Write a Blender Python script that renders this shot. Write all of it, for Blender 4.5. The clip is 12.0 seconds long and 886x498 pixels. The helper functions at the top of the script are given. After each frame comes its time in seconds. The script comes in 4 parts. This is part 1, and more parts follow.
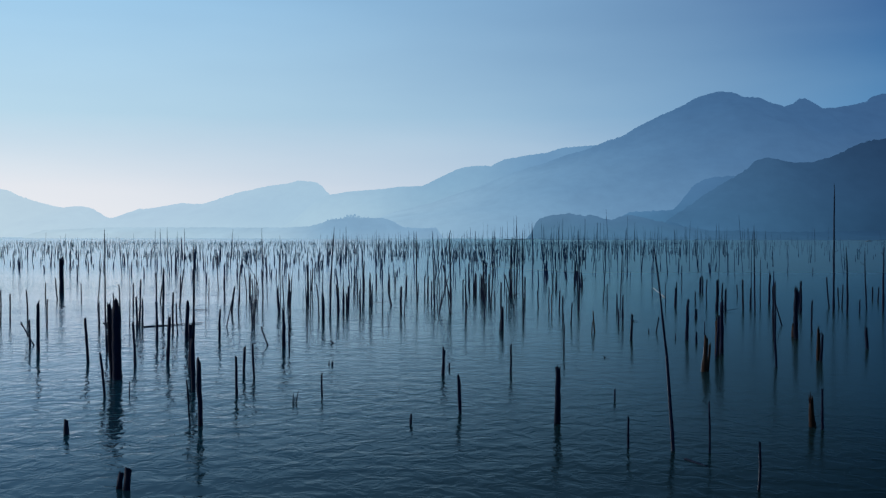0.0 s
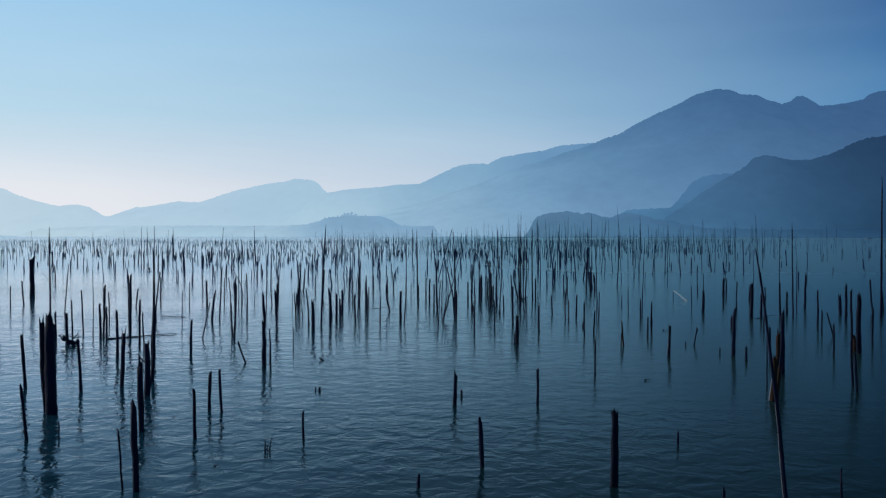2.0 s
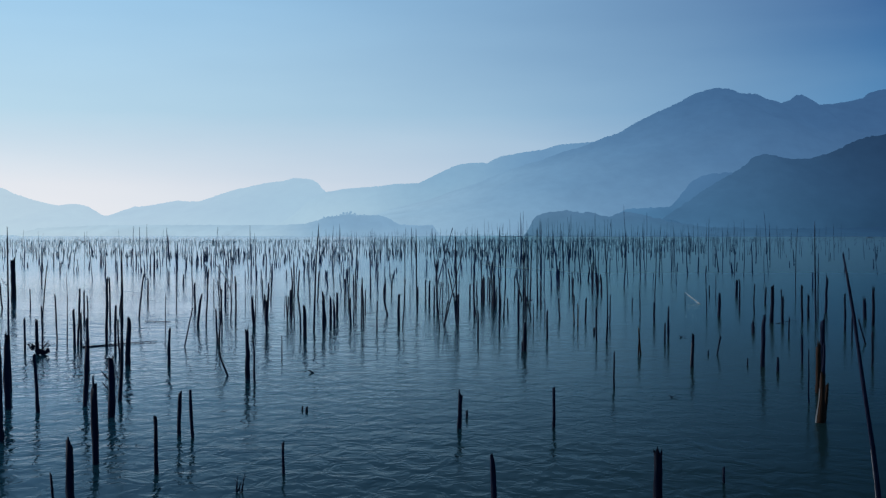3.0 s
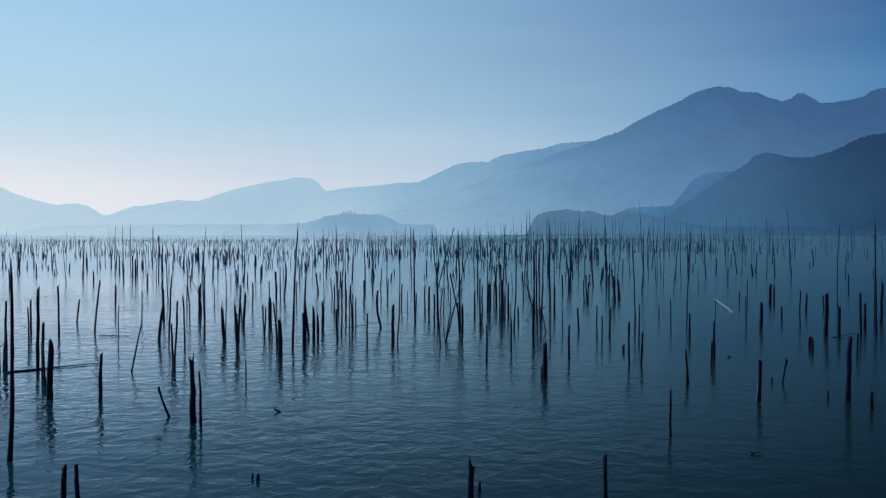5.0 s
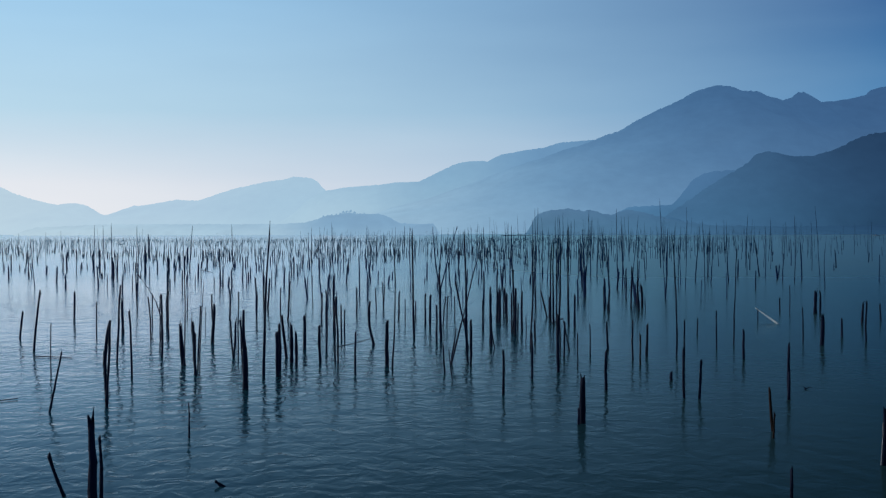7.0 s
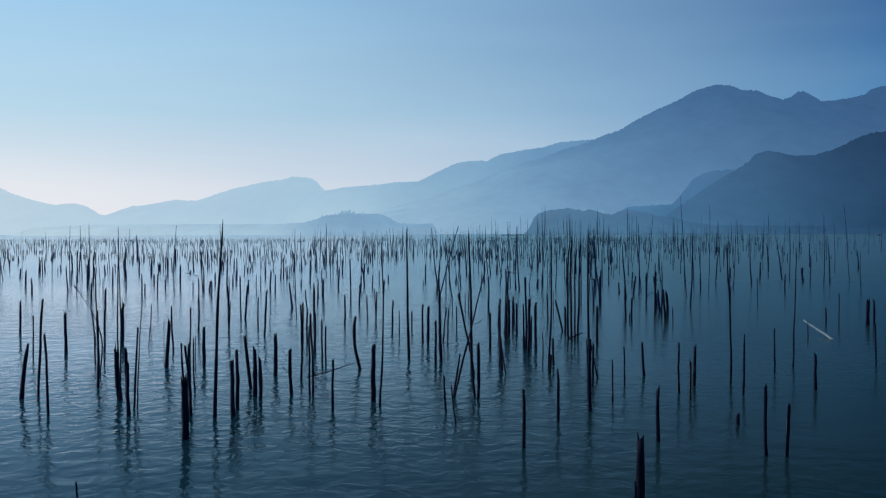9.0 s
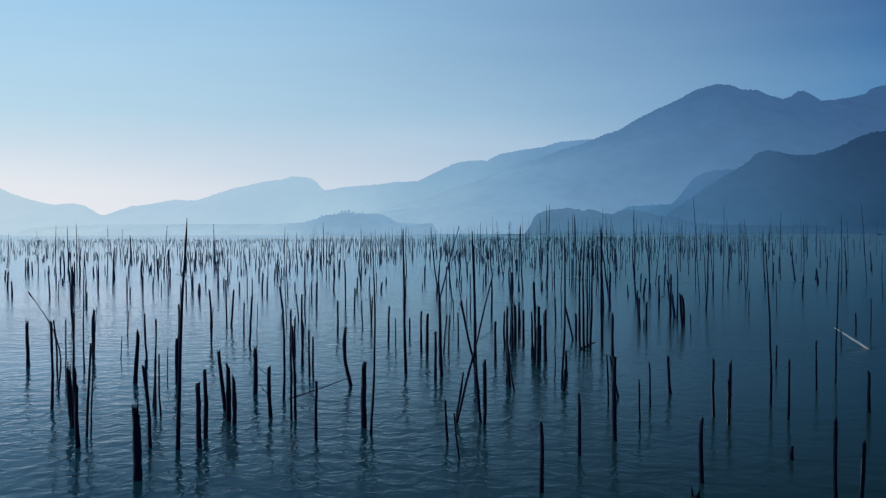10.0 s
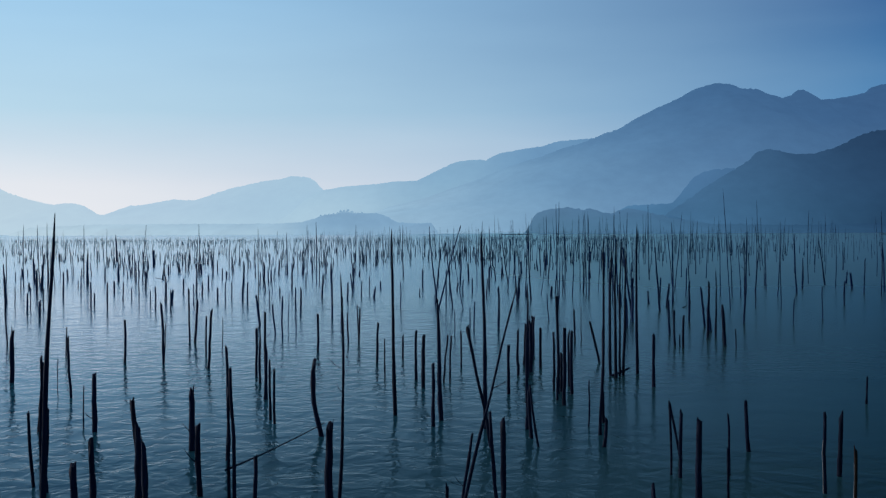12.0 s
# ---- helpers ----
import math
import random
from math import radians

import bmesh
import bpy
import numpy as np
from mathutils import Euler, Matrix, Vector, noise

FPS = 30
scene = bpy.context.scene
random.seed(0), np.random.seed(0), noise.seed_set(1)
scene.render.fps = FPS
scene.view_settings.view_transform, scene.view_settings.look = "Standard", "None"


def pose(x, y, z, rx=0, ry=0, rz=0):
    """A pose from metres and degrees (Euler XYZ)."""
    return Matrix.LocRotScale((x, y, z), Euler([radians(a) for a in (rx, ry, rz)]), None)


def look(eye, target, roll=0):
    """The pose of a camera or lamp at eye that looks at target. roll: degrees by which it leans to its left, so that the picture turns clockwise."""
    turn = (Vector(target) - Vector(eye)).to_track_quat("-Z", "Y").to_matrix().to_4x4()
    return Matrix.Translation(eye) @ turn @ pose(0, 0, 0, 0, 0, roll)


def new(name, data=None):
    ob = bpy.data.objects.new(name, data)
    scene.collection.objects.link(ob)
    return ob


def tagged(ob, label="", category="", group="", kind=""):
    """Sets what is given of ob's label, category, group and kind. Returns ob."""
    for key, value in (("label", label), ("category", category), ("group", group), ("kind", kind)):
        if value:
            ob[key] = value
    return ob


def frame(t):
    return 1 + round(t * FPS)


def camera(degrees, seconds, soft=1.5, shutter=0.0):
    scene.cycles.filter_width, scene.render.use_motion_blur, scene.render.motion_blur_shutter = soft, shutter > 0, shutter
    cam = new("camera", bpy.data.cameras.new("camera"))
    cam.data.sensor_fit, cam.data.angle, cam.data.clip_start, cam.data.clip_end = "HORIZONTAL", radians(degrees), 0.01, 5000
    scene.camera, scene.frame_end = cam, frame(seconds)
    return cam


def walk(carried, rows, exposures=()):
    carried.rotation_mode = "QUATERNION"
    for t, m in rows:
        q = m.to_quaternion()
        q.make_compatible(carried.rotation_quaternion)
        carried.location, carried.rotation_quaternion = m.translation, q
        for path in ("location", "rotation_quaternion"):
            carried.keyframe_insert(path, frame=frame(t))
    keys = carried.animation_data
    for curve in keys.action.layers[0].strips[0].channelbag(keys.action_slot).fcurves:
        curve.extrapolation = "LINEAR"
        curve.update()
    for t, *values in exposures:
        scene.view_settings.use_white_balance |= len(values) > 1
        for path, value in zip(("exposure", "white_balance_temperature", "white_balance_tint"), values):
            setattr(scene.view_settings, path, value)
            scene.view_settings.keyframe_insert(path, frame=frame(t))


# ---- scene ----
# ---- camera ----
cam = camera(40.8, 12.0, 1.3)
ROWS = [
    (0.0, 0.000, 0.000, 4.000, -0.599, -0.002, -0.076),
    (0.5, -0.109, 1.486, 4.010, -0.625, -0.039, -0.060),
    (1.0, -0.201, 3.060, 4.019, -0.651, -0.077, -0.044),
    (1.5, -0.274, 4.715, 4.029, -0.677, -0.114, -0.029),
    (2.0, -0.335, 6.418, 4.038, -0.695, -0.136, -0.013),
    (2.5, -0.382, 8.090, 4.048, -0.713, -0.157, 0.003),
    (3.0, -0.407, 9.860, 4.057, -0.732, -0.178, 0.019),
    (5.0, -0.422, 17.365, 4.095, -0.774, -0.156, 0.082),
    (5.5, -0.429, 19.285, 4.105, -0.785, -0.150, 0.098),
    (6.0, -0.450, 21.206, 4.114, -0.795, -0.144, 0.113),
    (6.5, -0.499, 23.149, 4.124, -0.797, -0.152, 0.127),
    (7.0, -0.540, 25.167, 4.135, -0.799, -0.159, 0.141),
    (9.0, -0.546, 32.601, 4.176, -0.806, -0.190, 0.197),
    (9.5, -0.556, 34.508, 4.186, -0.811, -0.199, 0.212),
    (10.0, -0.561, 36.473, 4.196, -0.816, -0.208, 0.226),
    (10.5, -0.548, 38.455, 4.207, -0.822, -0.218, 0.240),
    (11.0, -0.540, 40.438, 4.217, -0.827, -0.227, 0.254),
    (11.5, -0.540, 42.390, 4.227, -0.832, -0.236, 0.268),
    (12.0, -0.545, 44.337, 4.237, -0.837, -0.245, 0.282),
]
walk(cam, [(t, pose(x, y, z, 90 + pitch, roll, yaw)) for t, x, y, z, pitch, yaw, roll in ROWS])

# ---- sky and sun ----
SUN_TURN, SUN_HEIGHT = -74.0, 13.0  # degrees from straight ahead (to the left), and above the horizon


def link(tree, a, b):
    tree.links.new(a, b)


def math_node(tree, op, a, b=None, clamp=False):
    n = tree.nodes.new("ShaderNodeMath")
    n.operation, n.use_clamp = op, clamp
    for i, v in enumerate((a, b)):
        if v is None:
            continue
        if isinstance(v, (int, float)):
            n.inputs[i].default_value = v
        else:
            link(tree, v, n.inputs[i])
    return n.outputs[0]


def ramp(tree, value, stops, ease="LINEAR"):
    n = tree.nodes.new("ShaderNodeValToRGB")
    n.color_ramp.interpolation = ease
    els = n.color_ramp.elements
    els[0].position, els[0].color = stops[0][0], (*stops[0][1], 1)
    els[1].position, els[1].color = stops[-1][0], (*stops[-1][1], 1)
    for p, c in stops[1:-1]:
        els.new(p).color = (*c, 1)
    link(tree, value, n.inputs[0])
    return n.outputs[0]


def mix(tree, fac, a, b, how="MIX"):
    n = tree.nodes.new("ShaderNodeMix")
    n.data_type, n.blend_type = "RGBA", how
    for i, v in ((0, fac), (6, a), (7, b)):
        if isinstance(v, (int, float)):
            n.inputs[i].default_value = v
        elif isinstance(v, tuple):
            n.inputs[i].default_value = (*v, 1)
        else:
            link(tree, v, n.inputs[i])
    return n.outputs[2]


world = bpy.data.worlds.new("hazy_morning")
scene.world = world
world.use_nodes = True
wt = world.node_tree
back = wt.nodes["Background"]
sky = wt.nodes.new("ShaderNodeTexSky")
sky.sky_type, sky.sun_disc = "NISHITA", False
sky.sun_elevation, sky.sun_rotation = radians(SUN_HEIGHT), radians(SUN_TURN)
sky.air_density, sky.dust_density, sky.ozone_density = 1.2, 3.0, 2.0
high = mix(wt, 1.0, sky.outputs[0], (0.02, 0.026, 0.032), "MULTIPLY")
at = wt.nodes.new("ShaderNodeTexCoord").outputs["Generated"]
parts = wt.nodes.new("ShaderNodeSeparateXYZ")
link(wt, at, parts.inputs[0])
# height of the ray as 0..1 over the lowest 30 degrees, and nearness to the sun's side
rise = math_node(wt, "MULTIPLY", parts.outputs[2], 2.0, True)
flat = math_node(wt, "SQRT", math_node(wt, "ADD", math_node(wt, "MULTIPLY", parts.outputs[0], parts.outputs[0]), math_node(wt, "MULTIPLY", parts.outputs[1], parts.outputs[1])))
side = math_node(wt, "DIVIDE", math_node(wt, "ADD", math_node(wt, "MULTIPLY", parts.outputs[0], math.sin(radians(-38))), math_node(wt, "MULTIPLY", parts.outputs[1], math.cos(radians(-38)))), math_node(wt, "MAXIMUM", flat, 0.001))
near_sun = wt.nodes.new("ShaderNodeMapRange")
near_sun.inputs["From Min"].default_value, near_sun.inputs["From Max"].default_value = 0.50, 0.96
# faint streaks of high haze
streak = wt.nodes.new("ShaderNodeMapping")
streak.inputs["Scale"].default_value = (2.0, 2.0, 11.0)
link(wt, at, streak.inputs[0])
wisps = wt.nodes.new("ShaderNodeTexNoise")
wisps.inputs["Scale"].default_value, wisps.inputs["Detail"].default_value = 1.6, 4.0
link(wt, streak.outputs[0], wisps.inputs["Vector"])
uneven = math_node(wt, "MULTIPLY", math_node(wt, "SUBTRACT", wisps.outputs[0], 0.5), 0.10)
link(wt, math_node(wt, "ADD", side, uneven), near_sun.inputs[0])
sunny = ramp(wt, rise, [(0.0, (0.84, 0.845, 0.875)), (0.08, (0.79, 0.82, 0.875)), (0.20, (0.500, 0.71, 0.855)), (0.40, (0.365, 0.64, 0.90)), (0.60, (0.30, 0.57, 0.92)), (1.0, (0.10, 0.28, 0.55))])
shady = ramp(wt, rise, [(0.0, (0.225, 0.44, 0.63)), (0.08, (0.150, 0.378, 0.61)), (0.20, (0.073, 0.236, 0.475)), (0.40, (0.026, 0.097, 0.283)), (0.55, (0.017, 0.064, 0.130)), (1.0, (0.008, 0.032, 0.062))])
haze = mix(wt, near_sun.outputs[0], shady, sunny)
# haze hides the clear sky low down and thins out towards the zenith
veil = ramp(wt, parts.outputs[2], [(0.0, (1, 1, 1)), (0.35, (0.9, 0.9, 0.9)), (1.0, (0.35, 0.35, 0.35))])
link(wt, mix(wt, veil, high, haze), back.inputs["Color"])
back.inputs["Strength"].default_value = 1.0

sun = new("sun", bpy.data.lights.new("sun", "SUN"))
sun.data.energy, sun.data.angle, sun.data.color = 1.1, radians(10), (1.0, 0.96, 0.91)
sun_way = Vector((math.sin(radians(SUN_TURN)) * math.cos(radians(SUN_HEIGHT)), math.cos(radians(SUN_TURN)) * math.cos(radians(SUN_HEIGHT)), math.sin(radians(SUN_HEIGHT))))
sun.matrix_world = look(sun_way * 100, (0, 0, 0))

# ---- materials ----


def material(name):
    m = bpy.data.materials.new(name)
    m.use_nodes = True
    return m, m.node_tree, m.node_tree.nodes["Principled BSDF"]


def noise_node(tree, vector, scale, detail=4.0, rough=0.5):
    n = tree.nodes.new("ShaderNodeTexNoise")
    n.inputs["Scale"].default_value, n.inputs["Detail"].default_value, n.inputs["Roughness"].default_value = scale, detail, rough
    if vector is not None:
        link(tree, vector, n.inputs["Vector"])
    return n.outputs[0]


def stretched(tree, scale, turn=0.0, source="Object"):
    n = tree.nodes.new("ShaderNodeMapping")
    n.inputs["Scale"].default_value = scale
    n.inputs["Rotation"].default_value = (0, 0, radians(turn))
    link(tree, tree.nodes.new("ShaderNodeTexCoord").outputs[source], n.inputs[0])
    return n.outputs[0]


def wood(name, dark, light, wet=0.35, patchy=0.55, rot=0.0):
    m, t, p = material(name)
    info = t.nodes.new("ShaderNodeObjectInfo").outputs["Random"]
    grain = noise_node(t, stretched(t, (30, 30, 2.2)), 1.0, 6, 0.65)
    patch = noise_node(t, stretched(t, (4, 4, 1.5)), 1.0, 3)
    tone = ramp(t, grain, [(0.3, dark), (0.72, light)])
    tone = mix(t, math_node(t, "MULTIPLY", patch, patchy), tone, tuple(c * 0.35 for c in dark))
    if rot:  # reddish rot in long patches, more on some trunks than on others
        rust = noise_node(t, stretched(t, (5, 5, 0.9)), 1.0, 3)
        much = ramp(t, math_node(t, "ADD", rust, math_node(t, "MULTIPLY", info, 0.25)), [(0.55, (0, 0, 0)), (0.80, (rot, rot, rot))])
        tone = mix(t, much, tone, (0.030, 0.012, 0.014))
    shade = ramp(t, info, [(0.0, (0.62, 0.62, 0.62)), (1.0, (1.1, 1.1, 1.12))])
    link(t, mix(t, 1.0, tone, shade, "MULTIPLY"), p.inputs["Base Color"])
    p.inputs["Roughness"].default_value = 1 - wet
    p.inputs["Specular IOR Level"].default_value = 0.15
    b = t.nodes.new("ShaderNodeBump")
    b.inputs["Strength"].default_value, b.inputs["Distance"].default_value = 0.7, 0.02
    link(t, grain, b.inputs["Height"])
    link(t, b.outputs[0], p.inputs["Normal"])
    return m


# haze is painted into these four woods as blue, paler for trunks farther out
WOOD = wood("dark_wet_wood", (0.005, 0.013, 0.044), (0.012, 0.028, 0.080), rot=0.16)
HAZED_NEAR = wood("near_haze_wood", (0.007, 0.032, 0.112), (0.016, 0.060, 0.185))
HAZED = wood("mid_haze_wood", (0.018, 0.070, 0.150), (0.036, 0.112, 0.215))
HAZED_FAR = wood("far_haze_wood", (0.046, 0.145, 0.225), (0.080, 0.200, 0.295))
BROWN = wood("brown_rotten_wood", (0.034, 0.017, 0.011), (0.115, 0.052, 0.028))
# pale colour for the sunlit edge painted on some trunks
RIM = wood("rim_light_wood", (0.26, 0.27, 0.29), (0.45, 0.46, 0.48), patchy=0.4)
BLEACHED = wood("bleached_wood", (0.84, 0.85, 0.85), (0.94, 0.94, 0.93), patchy=0.05, wet=0.7)

WATER, wtr, wp = material("lake_water")
cloudy = noise_node(wtr, stretched(wtr, (0.02, 0.03, 1)), 1.0, 4)
spread = wtr.nodes.new("ShaderNodeSeparateXYZ")
link(wtr, wtr.nodes.new("ShaderNodeTexCoord").outputs["Object"], spread.inputs[0])
# 0 on the open side towards the sun, 1 on the side under the mountain; the lake's brightness is painted by it
side_fade = wtr.nodes.new("ShaderNodeMapRange")
side_fade.inputs["From Min"].default_value, side_fade.inputs["From Max"].default_value = -0.19, 0.16
link(wtr, math_node(wtr, "DIVIDE", spread.outputs[0], math_node(wtr, "ADD", math_node(wtr, "MULTIPLY", math_node(wtr, "MAXIMUM", spread.outputs[1], 0.0), 0.4), 40.0)), side_fade.inputs[0])
side_fade = side_fade.outputs[0]
side_tone = math_node(wtr, "ADD", math_node(wtr, "MULTIPLY", side_fade, 0.6), math_node(wtr, "SUBTRACT", cloudy, 0.25))
# sunward brightness painted into the body: turquoise in the open, darker under the mountain
murk = ramp(wtr, side_tone, [(0.10, (0.036, 0.150, 0.205)), (0.50, (0.018, 0.070, 0.086)), (0.95, (0.030, 0.063, 0.056))])
# body colour darker where the walk begins, paler farther out
far_lift = wtr.nodes.new("ShaderNodeMapRange")
far_lift.inputs["From Min"].default_value, far_lift.inputs["From Max"].default_value = 28, 85
far_lift.inputs["To Min"].default_value, far_lift.inputs["To Max"].default_value = 0.54, 1.85
link(wtr, math_node(wtr, "ADD", spread.outputs[1], math_node(wtr, "MULTIPLY", cloudy, 20.0)), far_lift.inputs[0])
far_lift_rgb = wtr.nodes.new("ShaderNodeCombineColor")
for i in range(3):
    link(wtr, far_lift.outputs[0], far_lift_rgb.inputs[i])
murk = mix(wtr, 1.0, murk, far_lift_rgb.outputs[0], "MULTIPLY")
ripple = noise_node(wtr, stretched(wtr, (2.2, 1.5, 1), 12), 1.0, 3, 0.55)
ripple.node.inputs["Distortion"].default_value = 0.5
swell = noise_node(wtr, stretched(wtr, (0.65, 0.62, 1), -9), 1.0, 2)
calm = noise_node(wtr, stretched(wtr, (0.03, 0.06, 1), 4), 1.0, 2)
chop = math_node(wtr, "MULTIPLY", ripple, ramp(wtr, calm, [(0.35, (0.35, 0.35, 0.35)), (0.65, (1, 1, 1))]))
waves = math_node(wtr, "ADD", chop, math_node(wtr, "MULTIPLY", swell, 0.6))
# the breeze ruffles the open side; the side under the mountain lies calmer
shelter = wtr.nodes.new("ShaderNodeMapRange")
shelter.interpolation_type = "SMOOTHSTEP"
shelter.inputs["From Min"].default_value, shelter.inputs["From Max"].default_value = -2, 10
shelter.inputs["To Min"].default_value, shelter.inputs["To Max"].default_value = 1.0, 0.26
far_way = wtr.nodes.new("ShaderNodeSeparateXYZ")
link(wtr, wtr.nodes.new("ShaderNodeTexCoord").outputs["Object"], far_way.inputs[0])
link(wtr, far_way.outputs[0], shelter.inputs[0])
lee = wtr.nodes.new("ShaderNodeMapRange")
lee.interpolation_type = "SMOOTHSTEP"
lee.inputs["From Min"].default_value, lee.inputs["From Max"].default_value = 70, 260
lee.inputs["To Min"].default_value, lee.inputs["To Max"].default_value = 1.0, 0.28
link(wtr, far_way.outputs[1], lee.inputs[0])
waves = math_node(wtr, "MULTIPLY", math_node(wtr, "MULTIPLY", waves, shelter.outputs[0]), lee.outputs[0])
wb = wtr.nodes.new("ShaderNodeBump")
wb.inputs["Strength"].default_value, wb.inputs["Distance"].default_value = 1.0, 0.050
link(wtr, waves, wb.inputs["Height"])
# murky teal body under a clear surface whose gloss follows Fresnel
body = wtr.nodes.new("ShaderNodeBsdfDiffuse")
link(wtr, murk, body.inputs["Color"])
gloss = wtr.nodes.new("ShaderNodeBsdfGlossy")
# fine ripples, too small to be modelled, break up what stands farther out
rough = wtr.nodes.new("ShaderNodeMapRange")
rough.interpolation_type = "SMOOTHSTEP"
rough.inputs["From Min"].default_value, rough.inputs["From Max"].default_value = 55, 170
rough.inputs["To Min"].default_value, rough.inputs["To Max"].default_value = 0.07, 0.205
link(wtr, far_way.outputs[1], rough.inputs[0])
link(wtr, math_node(wtr, "ADD", rough.outputs[0], math_node(wtr, "MULTIPLY", side_fade, 0.10)), gloss.inputs["Roughness"])
bend_in = wtr.nodes.new("ShaderNodeFresnel")
bend_in.inputs["IOR"].default_value = 1.33
# reflection colour painted by side: near white sunward, dim teal under the mountain
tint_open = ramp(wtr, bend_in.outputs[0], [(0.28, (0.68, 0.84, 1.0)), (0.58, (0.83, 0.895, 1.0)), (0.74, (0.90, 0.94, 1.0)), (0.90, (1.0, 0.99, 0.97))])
tint_mountain = ramp(wtr, bend_in.outputs[0], [(0.28, (0.66, 0.87, 0.90)), (0.58, (0.70, 0.90, 0.91)), (0.80, (0.68, 0.87, 0.83))])
link(wtr, mix(wtr, side_fade, tint_open, tint_mountain), gloss.inputs["Color"])
for n in (gloss, bend_in):
    link(wtr, wb.outputs[0], n.inputs["Normal"])
surface = wtr.nodes.new("ShaderNodeMixShader")
# reflection strength painted by side too, weaker under the mountain
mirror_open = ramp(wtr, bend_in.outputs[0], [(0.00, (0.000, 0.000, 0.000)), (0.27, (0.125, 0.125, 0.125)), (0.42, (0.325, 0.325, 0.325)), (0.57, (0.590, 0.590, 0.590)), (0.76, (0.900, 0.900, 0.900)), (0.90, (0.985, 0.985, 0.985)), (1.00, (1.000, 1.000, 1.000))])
mirror_mountain = ramp(wtr, bend_in.outputs[0], [(0.00, (0.000, 0.000, 0.000)), (0.27, (0.031, 0.031, 0.031)), (0.42, (0.135, 0.135, 0.135)), (0.57, (0.290, 0.290, 0.290)), (0.76, (0.575, 0.575, 0.575)), (0.90, (0.820, 0.820, 0.820)), (1.00, (1.000, 1.000, 1.000))])
link(wtr, mix(wtr, side_fade, mirror_open, mirror_mountain), surface.inputs[0])
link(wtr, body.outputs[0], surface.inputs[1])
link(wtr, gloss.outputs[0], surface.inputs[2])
wtr.nodes.remove(wp)
link(wtr, surface.outputs[0], wtr.nodes["Material Output"].inputs[0])


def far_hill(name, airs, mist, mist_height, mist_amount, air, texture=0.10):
    """Wooded slope seen through kilometres of haze: dark forest, with the air's own light painted over it as emission.
    airs: (metres across, the air's colour there); mist: haze painted on the foot, paler or darker, up to mist_height."""
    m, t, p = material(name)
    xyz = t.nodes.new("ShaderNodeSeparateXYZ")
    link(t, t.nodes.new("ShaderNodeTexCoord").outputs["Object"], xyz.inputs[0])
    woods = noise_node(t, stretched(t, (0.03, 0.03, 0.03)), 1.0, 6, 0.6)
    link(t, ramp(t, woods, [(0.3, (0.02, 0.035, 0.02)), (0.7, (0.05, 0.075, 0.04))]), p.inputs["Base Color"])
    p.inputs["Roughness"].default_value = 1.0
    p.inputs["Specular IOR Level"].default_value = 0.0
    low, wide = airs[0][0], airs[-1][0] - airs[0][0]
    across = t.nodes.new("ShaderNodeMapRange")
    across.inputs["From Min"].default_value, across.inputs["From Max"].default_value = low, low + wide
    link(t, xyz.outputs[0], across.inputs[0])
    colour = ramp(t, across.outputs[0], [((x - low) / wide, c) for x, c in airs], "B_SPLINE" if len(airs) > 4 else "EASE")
    # gullies and stands of trees, thinly seen, painted into the glow
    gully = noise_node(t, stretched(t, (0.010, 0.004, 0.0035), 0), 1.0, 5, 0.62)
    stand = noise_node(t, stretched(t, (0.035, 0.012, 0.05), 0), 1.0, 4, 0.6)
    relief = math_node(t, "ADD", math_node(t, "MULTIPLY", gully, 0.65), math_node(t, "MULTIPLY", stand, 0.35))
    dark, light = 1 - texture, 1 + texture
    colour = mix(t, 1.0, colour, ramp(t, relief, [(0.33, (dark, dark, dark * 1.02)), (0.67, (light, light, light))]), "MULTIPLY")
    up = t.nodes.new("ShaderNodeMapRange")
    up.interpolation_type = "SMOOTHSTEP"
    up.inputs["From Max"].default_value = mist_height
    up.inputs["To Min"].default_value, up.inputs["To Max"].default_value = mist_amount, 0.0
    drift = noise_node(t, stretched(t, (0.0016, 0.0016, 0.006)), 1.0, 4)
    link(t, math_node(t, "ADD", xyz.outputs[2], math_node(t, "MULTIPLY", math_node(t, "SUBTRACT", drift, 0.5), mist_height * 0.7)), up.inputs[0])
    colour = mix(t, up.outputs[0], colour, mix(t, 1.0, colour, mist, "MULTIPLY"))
    # the painted haze colour glows from the slope itself
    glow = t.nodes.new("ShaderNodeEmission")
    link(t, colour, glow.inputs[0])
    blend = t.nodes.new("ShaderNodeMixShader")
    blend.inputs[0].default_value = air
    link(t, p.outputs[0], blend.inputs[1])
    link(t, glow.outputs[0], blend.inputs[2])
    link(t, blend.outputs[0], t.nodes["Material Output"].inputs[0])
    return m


# ---- the lake and the mountains ----


def mesh_object(name, bm, mat, smooth=False):
    me = bpy.data.meshes.new(name)
    bm.to_mesh(me)
    bm.free()
    me.materials.append(mat)
    if smooth:
        me.shade_smooth()
    return new(name, me)


def lake():
    bm = bmesh.new()
    edge = [-4600, -1200, -300, -80, 0, 80, 300, 1200, 4600]
    ys = [-4600, -1200, -300, -60, 0, 90, 1200, 4700]
    rows = [[bm.verts.new((x, y, 0)) for x in edge] for y in ys]
    for a, b in zip(rows, rows[1:]):
        for i in range(len(edge) - 1):
            bm.faces.new((a[i], a[i + 1], b[i + 1], b[i]))
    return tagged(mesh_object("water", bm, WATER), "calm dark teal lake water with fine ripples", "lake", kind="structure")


lake()


